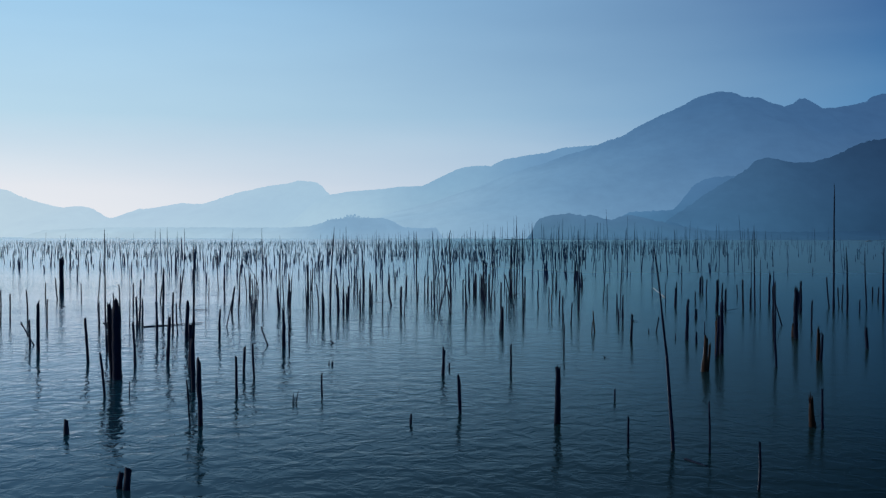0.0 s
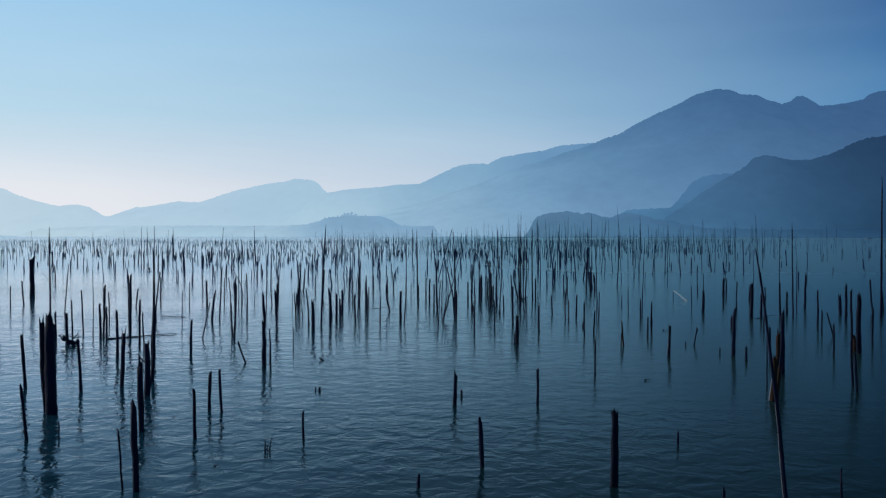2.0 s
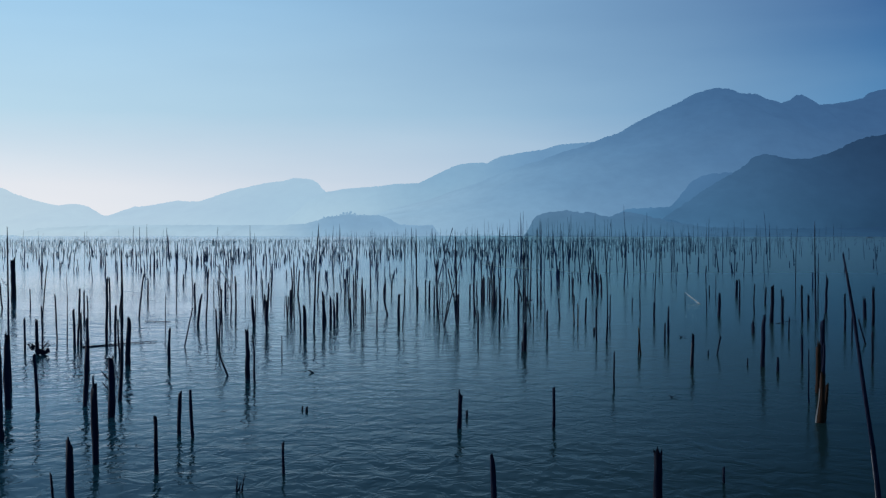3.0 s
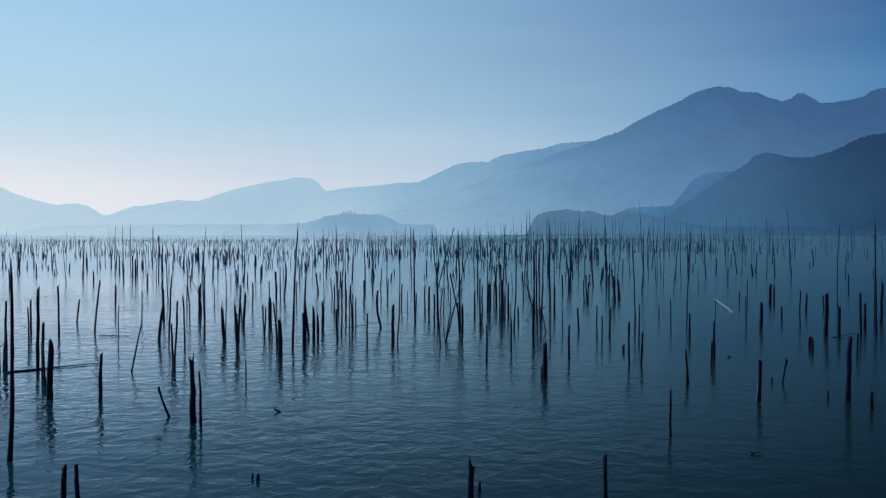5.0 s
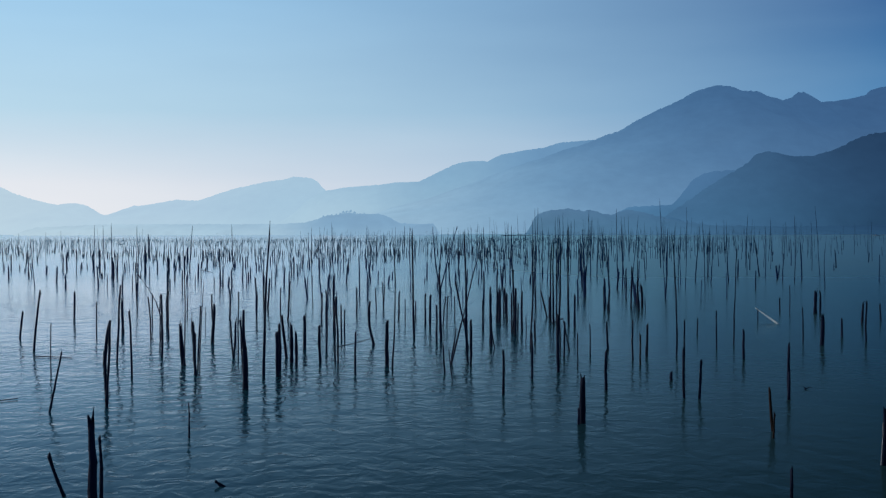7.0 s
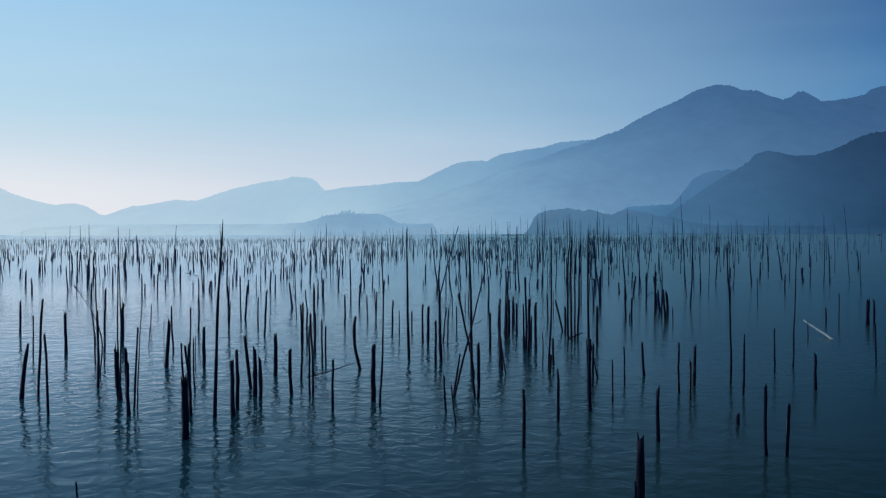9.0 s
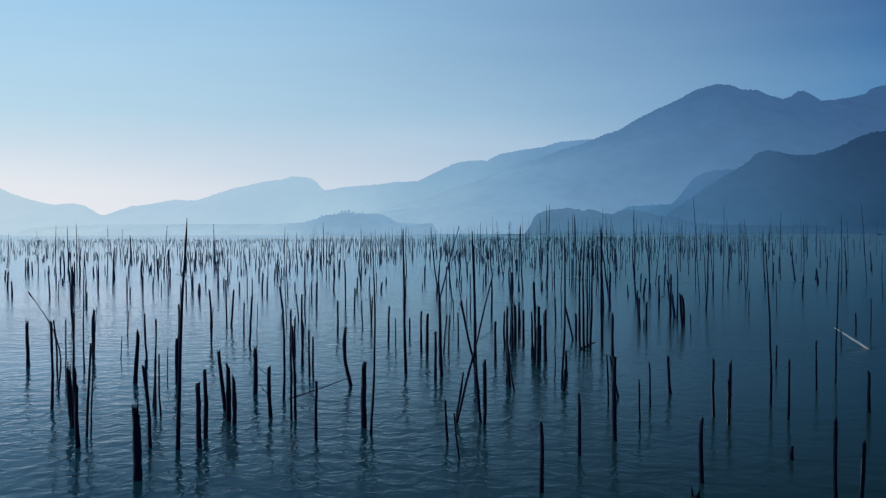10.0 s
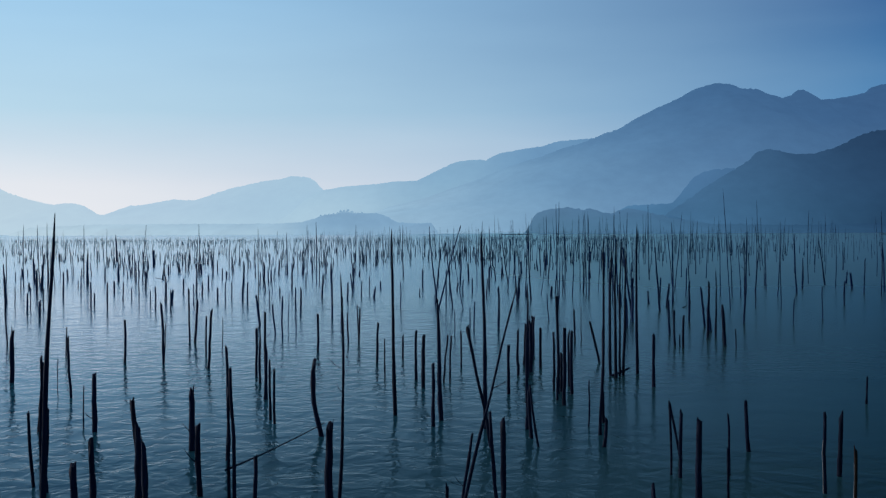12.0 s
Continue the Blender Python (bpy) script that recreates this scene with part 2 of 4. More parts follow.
def mountains(name, crest, distance, depth, mat, label, rough=1.0, step=7.0, trees=0.0, seed=0.0):
    """A range of hills: crest gives (across, height) of its main summits and saddles; spurs and gullies run down to the lake."""
    xs = [c[0] for c in crest]
    zs = [c[1] for c in crest]
    n = int((xs[-1] - xs[0]) / step)
    grid = []
    lines = [0.0, 0.12, 0.25, 0.4, 0.55, 0.7, 0.82, 0.92, 1.0, 1.25, 1.7]
    for v in lines:
        row = []
        for i in range(n + 1):
            x = xs[0] + (xs[-1] - xs[0]) * i / n
            z = float(np.interp(x, xs, zs))
            z += rough * z * 0.012 * noise.fractal(Vector((x * 0.012, seed, 0)), 1.0, 2.0, 5)
            if v >= 0.82:
                z += trees * noise.noise(Vector((x * 0.11, v * 9, seed))) + trees * 0.8 * noise.noise(Vector((x * 0.31, v * 7, seed)))
            spur = noise.fractal(Vector((x * 0.004, v * 1.6, seed + 4)), 1.0, 2.0, 4)
            fall = max(0.0, min(1.0, v ** 0.75)) if v <= 1 else max(0.0, 1 - (v - 1) * 1.4)
            h = z * fall * (1 + 0.18 * spur * (1 - abs(2 * min(v, 1) - 1)))
            if v > 1:
                h = min(h, z * fall)
            y = distance + depth * (v - 1) + 0.12 * depth * spur * (1 - min(v, 1))
            row.append((x, y, max(h, 0.0) if v else -2.0))
        grid.append(row)
    verts = [p for r in grid for p in r]
    faces = [(r * (n + 1) + i, r * (n + 1) + i + 1, (r + 1) * (n + 1) + i + 1, (r + 1) * (n + 1) + i) for r in range(len(lines) - 1) for i in range(n)]
    me = bpy.data.meshes.new(name)
    me.from_pydata(verts, [], faces)
    me.materials.append(mat)
    me.shade_smooth()
    return tagged(new(name, me), label, "mountain", kind="structure")


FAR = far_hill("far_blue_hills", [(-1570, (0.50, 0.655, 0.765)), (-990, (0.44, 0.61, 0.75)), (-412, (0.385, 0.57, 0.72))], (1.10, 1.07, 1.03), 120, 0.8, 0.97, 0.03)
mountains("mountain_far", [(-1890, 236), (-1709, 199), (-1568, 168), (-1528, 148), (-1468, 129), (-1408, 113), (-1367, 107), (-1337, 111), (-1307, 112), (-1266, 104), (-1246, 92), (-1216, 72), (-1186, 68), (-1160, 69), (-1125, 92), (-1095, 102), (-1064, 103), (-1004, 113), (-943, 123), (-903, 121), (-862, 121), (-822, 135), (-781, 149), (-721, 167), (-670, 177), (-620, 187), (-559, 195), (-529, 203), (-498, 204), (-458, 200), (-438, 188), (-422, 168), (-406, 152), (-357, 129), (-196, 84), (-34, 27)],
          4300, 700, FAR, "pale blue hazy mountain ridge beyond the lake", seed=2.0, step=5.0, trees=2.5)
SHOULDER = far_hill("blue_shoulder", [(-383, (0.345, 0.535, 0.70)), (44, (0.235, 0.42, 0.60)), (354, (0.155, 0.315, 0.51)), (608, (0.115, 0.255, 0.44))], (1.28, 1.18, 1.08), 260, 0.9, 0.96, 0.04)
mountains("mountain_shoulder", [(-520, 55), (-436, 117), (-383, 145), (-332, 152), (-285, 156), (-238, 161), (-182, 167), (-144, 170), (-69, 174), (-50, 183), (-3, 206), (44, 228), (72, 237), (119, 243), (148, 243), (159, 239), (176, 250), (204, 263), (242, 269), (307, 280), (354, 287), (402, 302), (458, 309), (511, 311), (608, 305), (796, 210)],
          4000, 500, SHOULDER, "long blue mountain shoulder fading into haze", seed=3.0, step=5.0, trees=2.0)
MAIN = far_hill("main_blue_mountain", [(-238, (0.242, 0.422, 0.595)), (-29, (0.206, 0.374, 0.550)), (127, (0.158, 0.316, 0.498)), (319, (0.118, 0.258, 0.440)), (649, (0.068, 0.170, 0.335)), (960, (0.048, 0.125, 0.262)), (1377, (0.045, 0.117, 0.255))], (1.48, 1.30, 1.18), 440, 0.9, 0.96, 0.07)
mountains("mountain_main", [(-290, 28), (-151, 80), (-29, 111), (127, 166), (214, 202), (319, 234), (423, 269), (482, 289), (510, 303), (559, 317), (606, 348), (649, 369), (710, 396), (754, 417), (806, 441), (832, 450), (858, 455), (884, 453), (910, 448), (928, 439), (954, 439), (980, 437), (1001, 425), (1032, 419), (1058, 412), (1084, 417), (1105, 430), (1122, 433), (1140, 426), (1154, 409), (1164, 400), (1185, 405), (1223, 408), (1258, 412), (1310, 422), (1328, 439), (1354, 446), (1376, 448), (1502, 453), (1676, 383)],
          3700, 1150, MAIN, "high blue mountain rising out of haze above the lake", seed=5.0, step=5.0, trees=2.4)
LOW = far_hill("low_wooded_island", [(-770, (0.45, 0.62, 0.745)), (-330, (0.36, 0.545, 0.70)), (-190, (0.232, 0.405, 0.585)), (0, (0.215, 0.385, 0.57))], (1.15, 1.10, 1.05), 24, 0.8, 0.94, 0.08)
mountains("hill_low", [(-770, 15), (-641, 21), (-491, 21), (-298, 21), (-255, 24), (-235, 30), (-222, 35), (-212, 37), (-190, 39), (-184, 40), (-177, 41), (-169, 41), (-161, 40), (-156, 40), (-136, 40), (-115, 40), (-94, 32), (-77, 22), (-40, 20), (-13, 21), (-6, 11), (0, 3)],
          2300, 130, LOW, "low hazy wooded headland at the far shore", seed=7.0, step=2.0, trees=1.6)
# haze painted as glow on the near shore, thinning from the open lake towards the slope: its colour by direction (metres
# across for each metre away)
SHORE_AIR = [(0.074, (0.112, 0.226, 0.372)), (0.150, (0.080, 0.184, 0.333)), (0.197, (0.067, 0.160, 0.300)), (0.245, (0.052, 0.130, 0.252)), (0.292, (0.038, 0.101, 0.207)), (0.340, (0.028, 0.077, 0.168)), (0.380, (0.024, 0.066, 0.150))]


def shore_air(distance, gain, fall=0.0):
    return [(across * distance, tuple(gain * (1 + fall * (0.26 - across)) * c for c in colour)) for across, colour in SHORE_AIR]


# glow painted darker at the foot, hazier towards the crest
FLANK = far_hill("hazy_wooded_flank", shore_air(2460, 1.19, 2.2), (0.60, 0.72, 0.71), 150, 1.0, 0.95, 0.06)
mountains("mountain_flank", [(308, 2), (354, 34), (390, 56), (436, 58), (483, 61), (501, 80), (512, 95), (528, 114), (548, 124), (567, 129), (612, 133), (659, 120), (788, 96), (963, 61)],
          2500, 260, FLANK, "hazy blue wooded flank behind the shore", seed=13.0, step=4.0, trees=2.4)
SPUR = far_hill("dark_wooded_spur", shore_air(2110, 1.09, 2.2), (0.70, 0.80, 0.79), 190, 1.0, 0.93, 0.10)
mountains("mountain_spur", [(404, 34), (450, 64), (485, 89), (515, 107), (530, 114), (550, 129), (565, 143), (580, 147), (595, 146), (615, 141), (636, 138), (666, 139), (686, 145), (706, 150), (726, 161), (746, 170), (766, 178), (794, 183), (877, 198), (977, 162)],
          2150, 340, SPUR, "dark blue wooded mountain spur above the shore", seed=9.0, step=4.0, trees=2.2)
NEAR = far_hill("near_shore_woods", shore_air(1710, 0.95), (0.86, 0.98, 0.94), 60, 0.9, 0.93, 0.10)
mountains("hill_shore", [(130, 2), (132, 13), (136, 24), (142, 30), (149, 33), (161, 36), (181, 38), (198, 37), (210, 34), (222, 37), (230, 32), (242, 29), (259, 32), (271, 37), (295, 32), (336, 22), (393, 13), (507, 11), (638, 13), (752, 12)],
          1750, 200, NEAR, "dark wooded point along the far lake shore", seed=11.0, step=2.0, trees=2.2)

# ---- dead trunks in the water ----


def part(name, bm, mat, parent, label="", smooth=True):
    ob = mesh_object(name, bm, mat, smooth)
    ob.parent = parent
    if label:
        ob["label"] = label
    return ob


def stem(bm, path, radii, sides, rng, jag=0.0, base_seed=0.0):
    """A tube along path with uneven rings; the last ring is torn by jag metres."""
    rings = []
    for k, (c, r) in enumerate(zip(path, radii)):
        ring = []
        last = k == len(path) - 1
        for i in range(sides):
            a = math.tau * i / sides
            w = r * (1 + 0.30 * noise.noise(Vector((math.cos(a) * 1.3 + base_seed, math.sin(a) * 1.3, k * 0.8 + base_seed))))
            drop = (rng.uniform(-0.8, 0.8) + 0.9 * math.cos(a - base_seed)) * jag if last else 0.0
            ring.append(bm.verts.new((c[0] + w * math.cos(a), c[1] + w * math.sin(a), c[2] + drop)))
        rings.append(ring)
    for a, b in zip(rings, rings[1:]):
        for i in range(sides):
            bm.faces.new((a[i], a[(i + 1) % sides], b[(i + 1) % sides], b[i]))
    mid = bm.verts.new((path[-1][0], path[-1][1], path[-1][2] - jag * 0.5))
    for i in range(sides):
        bm.faces.new((rings[-1][i], rings[-1][(i + 1) % sides], mid))
    bm.faces.new(list(reversed(rings[0])))


COUNT = [0]


def trunk(x, y, height, radius, lean=0.0, mat=None, bend=None, rim_lit=False, flare=0.0, back=None):
    """One dead trunk standing in the lake at (x, y): height above the water, radius at the waterline, lean of its top to the right, flare of its foot."""
    COUNT[0] += 1
    rng = random.Random(COUNT[0] * 7919)
    tall, thick = height > 2.6, radius > 0.055
    back_lean = rng.uniform(-0.03, 0.03) * height
    if back is not None:  # it leans away from the shore
        back_lean = back
    if bend is None:
        bend = rng.uniform(-0.014, 0.014) * height
    steps = max(5, min(12, int(height / 0.25) + 3))
    path, radii = [], []
    for k in range(steps + 1):
        u = k / steps
        z = -0.35 + (height + 0.35) * u
        v = z / max(height, 0.1)
        wob = 0.012 * min(height, 2) * noise.noise(Vector((x * 3, y * 3, u * 4)))
        path.append((lean * v + bend * math.sin(math.pi * max(v, 0)) + wob, back_lean * v, z))
        slim = 0.62 if tall else 0.2
        radii.append(radius * (1.06 - slim * max(v, 0)) * (1 + 0.17 * noise.noise(Vector((x, y, z * 2.2)))) * (1 + flare * max(0.0, 1 - 1.6 * max(v, 0))))
    if tall:
        radii[-1] *= 0.45
    bm = bmesh.new()
    stem(bm, path, radii, 10 if thick else 8, rng, min(radius * 1.5, height * 0.2), x * 1.7 + y)
    # trunks farther out take the wood with more haze painted in
    mat = mat or (HAZED_NEAR if y > 92 else WOOD)
    tone = "brown rotten" if mat is BROWN else "dark wet"
    if height < 0.25:
        label, name, kind = f"{tone} stub of a drowned tree barely above the lake", "tree_stub", "tree stump"
    elif abs(lean) > 0.28 * height:
        label, name, kind = f"{tone} dead pole leaning steeply out of the lake water", "leaning_pole", "dead tree"
    elif tall:
        label, name, kind = f"tall thin {tone} dead tree trunk standing in the lake", "dead_tree", "dead tree"
    elif thick:
        label, name, kind = f"thick {tone} broken trunk with torn top standing in the lake", "tree_stump", "tree stump"
    else:
        label, name, kind = f"{tone} broken bare trunk standing upright in the lake", "dead_pole", "dead tree"
    ob = mesh_object(name, bm, mat, True)
    ob.location = (x, y, 0)
    tagged(ob, label, kind, "dead trunks in the lake")
    top = path[-1]
    if rim_lit:  # a long pale strip on the side towards the sun: its rim light, painted on
        bm = bmesh.new()
        rows = []
        for k in range(1, steps):
            if path[k][2] > (0.5 if tall else 0.78) * height:
                break
            c, r = path[k], radii[k] * 1.06
            rows.append([bm.verts.new((c[0] + r * math.cos(a), c[1] + r * math.sin(a), c[2])) for a in (2.9, 3.2, 3.55)])
        for p, q in zip(rows, rows[1:]):
            for i in range(2):
                bm.faces.new((p[i], p[i + 1], q[i + 1], q[i]))
        part("bare_strip", bm, RIM, ob, "pale strip of painted rim light")
    if thick and height > 0.5:  # torn splinters on the broken top
        for _ in range(rng.choice((1, 2, 2, 3))):
            a, s = rng.uniform(0, math.tau), rng.uniform(0.12, 0.32)
            foot = Vector((top[0] + 0.6 * radii[-1] * math.cos(a), top[1] + 0.6 * radii[-1] * math.sin(a), top[2] - 0.06))
            bm = bmesh.new()
            stem(bm, [foot, foot + Vector((0.01 * math.cos(a), 0, s * 0.6)), foot + Vector((0.03 * math.cos(a), 0, s))], [radius * 0.32, radius * 0.22, radius * 0.04], 5, rng)
            part("splinter", bm, mat, ob)
    if rng.random() < (0.5 if tall else 0.12) and height > 1.0 and not rim_lit:  # a stub of a side branch
        for _ in range(rng.choice((1, 1, 2))):
            v, a, s = rng.uniform(0.45, 0.9), rng.choice((0, math.pi)) + rng.uniform(-0.6, 0.6), rng.uniform(0.12, 0.4)
            c = Vector(path[min(steps, int(v * steps))])
            way = Vector((math.cos(a), 0.3 * math.sin(a), rng.uniform(0.3, 1.0))).normalized()
            bm = bmesh.new()
            stem(bm, [c, c + way * s * 0.5, c + way * s + Vector((0, 0, 0.05))], [radius * 0.34, radius * 0.24, radius * 0.10], 5, rng)
            part("branch", bm, mat, ob)
    return ob


trunk(-4.99, 18.75, 0.31, 0.060, 0.03)
trunk(5.00, 18.77, 0.76, 0.022, -0.00, rim_lit=True)
trunk(-5.13, 18.84, 0.25, 0.050, 0.04)
trunk(4.94, 22.01, 0.93, 0.021, -0.01)
trunk(4.31, 22.24, 3.82, 0.032, -0.22, rim_lit=True, back=0.87)
trunk(3.52, 22.53, 0.59, 0.021, -0.00)
trunk(-7.62, 24.06, 0.26, 0.057, 0.01)
trunk(7.90, 24.75, 0.81, 0.029, -0.00)
trunk(7.79, 25.05, 0.56, 0.060, -0.03, mat=BROWN, flare=0.2)
trunk(-5.11, 25.09, 1.39, 0.054, -0.05)
trunk(-5.36, 25.23, 0.94, 0.019, -0.07)
trunk(-0.68, 25.43, 0.18, 0.030, -0.00)
trunk(2.45, 25.46, 1.15, 0.066, 0.01)
trunk(0.40, 27.08, 0.80, 0.039, -0.03)
trunk(4.22, 29.18, 0.25, 0.021, -0.00)
trunk(-8.48, 29.85, 1.03, 0.036, -0.11)
trunk(-3.04, 29.94, 0.53, 0.028, -0.01)
trunk(-5.19, 29.95, 0.95, 0.036, -0.02)
trunk(-7.93, 30.11, 0.29, 0.018, 0.00)
trunk(-6.46, 30.80, 1.36, 0.062, -0.02)
trunk(-9.08, 33.16, 2.01, 0.128, -0.04)
trunk(-5.30, 33.48, 0.95, 0.034, -0.05)
trunk(-9.30, 33.53, 1.98, 0.072, -0.11)
trunk(-5.66, 33.87, 0.87, 0.040, 0.03)
trunk(0.01, 34.66, 0.72, 0.049, 0.03)
trunk(1.98, 34.68, 0.84, 0.033, -0.00)
trunk(7.78, 35.36, 0.95, 0.070, 0.05, mat=BROWN, rim_lit=True, flare=0.55)
trunk(7.92, 35.55, 0.78, 0.042, 0.05, mat=BROWN)
trunk(0.20, 36.15, 0.15, 0.026, -0.00)
trunk(-7.67, 36.21, 1.23, 0.077, 0.00)
trunk(10.29, 36.70, 0.98, 0.034, -0.06)
trunk(-9.55, 36.97, 1.24, 0.046, -0.07)
trunk(-3.44, 37.06, 0.11, 0.026, -0.00)
trunk(-3.56, 37.23, 0.09, 0.018, -0.00)
trunk(-10.41, 37.48, 1.61, 0.077, -0.02)
trunk(-11.26, 37.76, 1.37, 0.047, -0.08)
trunk(-8.78, 37.99, 1.37, 0.057, 0.05)
trunk(8.41, 38.22, 1.27, 0.018, -0.00)
trunk(10.72, 38.25, 2.54, 0.036, -0.05)
trunk(12.16, 38.27, 0.87, 0.045, 0.05)
trunk(12.17, 38.58, 0.94, 0.064, 0.02, mat=BROWN)
trunk(-8.19, 38.78, 3.64, 0.048, 0.07)
trunk(8.95, 39.02, 1.30, 0.037, 0.07)
trunk(9.26, 40.17, 1.18, 0.072, -0.00, mat=BROWN)
trunk(9.53, 40.70, 1.75, 0.068, -0.01)
trunk(4.19, 41.15, 0.93, 0.026, 0.01)
trunk(-14.05, 41.30, 1.61, 0.059, 0.00)
trunk(-5.48, 42.50, 1.16, 0.028, -0.03)
trunk(15.18, 42.54, 0.71, 0.061, -0.06)
trunk(-5.75, 42.95, 1.34, 0.061, -0.00)
trunk(-15.00, 43.66, 0.81, 0.031, -0.47)
trunk(-6.45, 43.83, 0.64, 0.029, -0.23)
trunk(9.53, 44.76, 0.38, 0.043, -0.00)
trunk(-10.92, 45.47, 1.44, 0.053, -0.01)
trunk(9.45, 46.13, 1.48, 0.064, 0.05)
trunk(7.30, 46.15, 0.97, 0.051, 0.04, rim_lit=True)
trunk(12.84, 46.20, 1.03, 0.036, -0.02)
trunk(-8.70, 46.37, 1.15, 0.045, 0.02)
trunk(9.09, 46.48, 0.21, 0.026, -0.00)
trunk(-10.06, 46.74, 1.33, 0.078, 0.05)
trunk(13.88, 46.76, 1.89, 0.089, -0.01)
trunk(10.86, 46.78, 0.88, 0.037, 0.00)
trunk(13.99, 46.99, 1.15, 0.040, -0.01)
trunk(14.05, 47.67, 0.45, 0.084, 0.00, mat=BROWN)
trunk(6.13, 48.92, 0.52, 0.022, 0.02, mat=BROWN)
trunk(-10.95, 49.13, 1.20, 0.032, -0.06)
trunk(-5.61, 49.16, 0.70, 0.018, -0.00)
trunk(8.58, 49.59, 0.16, 0.029, -0.00)
trunk(15.38, 49.63, 1.34, 0.043, 0.01)
trunk(6.35, 49.76, 0.86, 0.034, -0.07, mat=BROWN)
trunk(8.92, 49.77, 0.63, 0.029, 0.11)
trunk(-11.41, 50.32, 1.62, 0.044, -0.00)
trunk(-13.97, 50.56, 1.55, 0.033, -0.04)
trunk(2.43, 50.68, 0.32, 0.024, 0.00)
trunk(2.53, 50.86, 0.97, 0.066, 0.01)
trunk(-14.74, 51.05, 1.14, 0.041, -0.02)
trunk(-14.33, 51.10, 0.96, 0.061, -0.03)
trunk(-9.57, 52.65, 1.38, 0.026, 0.29)
trunk(-12.45, 52.94, 2.45, 0.053, 0.01)
trunk(-13.60, 52.94, 1.28, 0.053, -0.04)
trunk(-13.63, 53.42, 2.00, 0.043, 0.05)
trunk(-8.48, 53.47, 2.02, 0.033, 0.12)
trunk(15.26, 53.57, 0.91, 0.032, -0.26)
trunk(-17.86, 53.69, 1.15, 0.038, 0.05)
trunk(-8.68, 54.16, 1.25, 0.034, -0.04)
trunk(-14.24, 54.16, 2.67, 0.022, -0.01)
trunk(-11.44, 40.50, 4.22, 0.034, -0.06)
trunk(8.02, 54.34, 0.69, 0.034, 0.01)
trunk(5.88, 54.58, 0.94, 0.036, 0.05, rim_lit=True)
trunk(5.52, 54.68, 1.27, 0.037, -0.02)
trunk(15.20, 54.82, 0.93, 0.033, -0.00)
trunk(-14.87, 54.92, 1.71, 0.033, -0.08)
trunk(-20.14, 55.43, 1.24, 0.039, 0.00)
trunk(-19.33, 55.44, 1.45, 0.039, -0.05)
trunk(1.07, 55.58, 1.09, 0.033, 0.01)
trunk(8.41, 55.68, 1.19, 0.043, 0.02)
trunk(13.20, 56.15, 0.78, 0.034, 0.02)
trunk(3.80, 56.24, 1.04, 0.039, 0.00)
trunk(-5.69, 56.68, 1.14, 0.080, -0.02)
trunk(12.31, 58.00, 0.48, 0.052, -0.00)
trunk(5.89, 58.23, 0.20, 0.043, -0.00)
trunk(-0.20, 58.35, 0.84, 0.018, -0.09)
trunk(2.05, 58.71, 1.14, 0.031, 0.00)
trunk(16.36, 59.01, 1.50, 0.048, -0.01)
trunk(-5.26, 59.70, 1.25, 0.051, -0.01)
trunk(12.63, 59.31, 0.38, 0.054, -0.00)
trunk(-5.65, 59.55, 4.44, 0.042, 0.22)
trunk(-5.33, 60.74, 1.35, 0.047, -0.01)
trunk(-6.21, 59.73, 1.59, 0.034, -0.14)
trunk(-7.65, 59.76, 1.22, 0.039, -0.01)
trunk(-7.66, 59.90, 1.50, 0.044, -0.09)
trunk(-9.54, 59.95, 1.86, 0.032, -0.07)
trunk(-11.96, 60.13, 1.49, 0.018, 0.01)
trunk(-0.40, 60.24, 0.84, 0.025, -0.04)
trunk(2.96, 60.29, 1.69, 0.045, -0.01)
trunk(-3.06, 60.58, 1.17, 0.031, 0.01)
trunk(-7.85, 61.02, 1.92, 0.026, 0.12)
trunk(-1.98, 61.15, 3.62, 0.028, 0.06)
trunk(-15.55, 61.17, 1.39, 0.030, -0.01)
trunk(-7.85, 61.35, 2.66, 0.018, 0.16)
trunk(20.87, 61.48, 3.41, 0.058, -0.07)
trunk(3.69, 61.72, 1.04, 0.021, 0.00)
trunk(-2.18, 62.04, 1.29, 0.059, 0.01)
trunk(5.67, 62.05, 0.97, 0.029, 0.00, mat=BROWN, rim_lit=True)
trunk(-8.52, 62.21, 4.04, 0.022, 0.00)
trunk(18.71, 62.25, 1.60, 0.064, -0.01)
trunk(0.42, 62.35, 1.39, 0.043, -0.00)
trunk(-5.05, 62.52, 1.02, 0.052, -0.01)
trunk(-8.61, 62.58, 1.21, 0.064, -0.08)
trunk(-0.19, 62.60, 3.36, 0.030, 0.84, bend=0.01)
trunk(-11.11, 62.70, 1.31, 0.057, 0.13)
trunk(0.35, 62.76, 1.42, 0.031, -0.10)
trunk(7.18, 62.82, 1.33, 0.028, 0.02)
trunk(-0.19, 62.86, 1.07, 0.026, 0.16)
trunk(-5.26, 62.96, 1.23, 0.057, -0.00)
trunk(-10.85, 63.13, 2.49, 0.036, 0.12)
trunk(-3.80, 63.26, 2.07, 0.031, -0.09)
trunk(-3.90, 63.32, 1.79, 0.027, -0.01)
trunk(5.66, 63.40, 1.26, 0.032, 0.00, rim_lit=True)
trunk(-4.39, 63.46, 1.16, 0.045, -0.04)
trunk(15.08, 63.53, 1.10, 0.063, 0.01)
trunk(-6.96, 63.79, 1.40, 0.023, -0.04)
trunk(20.93, 63.79, 6.72, 0.061, -0.03)
trunk(9.34, 63.84, 0.91, 0.044, -0.01)
trunk(23.61, 63.85, 3.70, 0.061, 0.04)
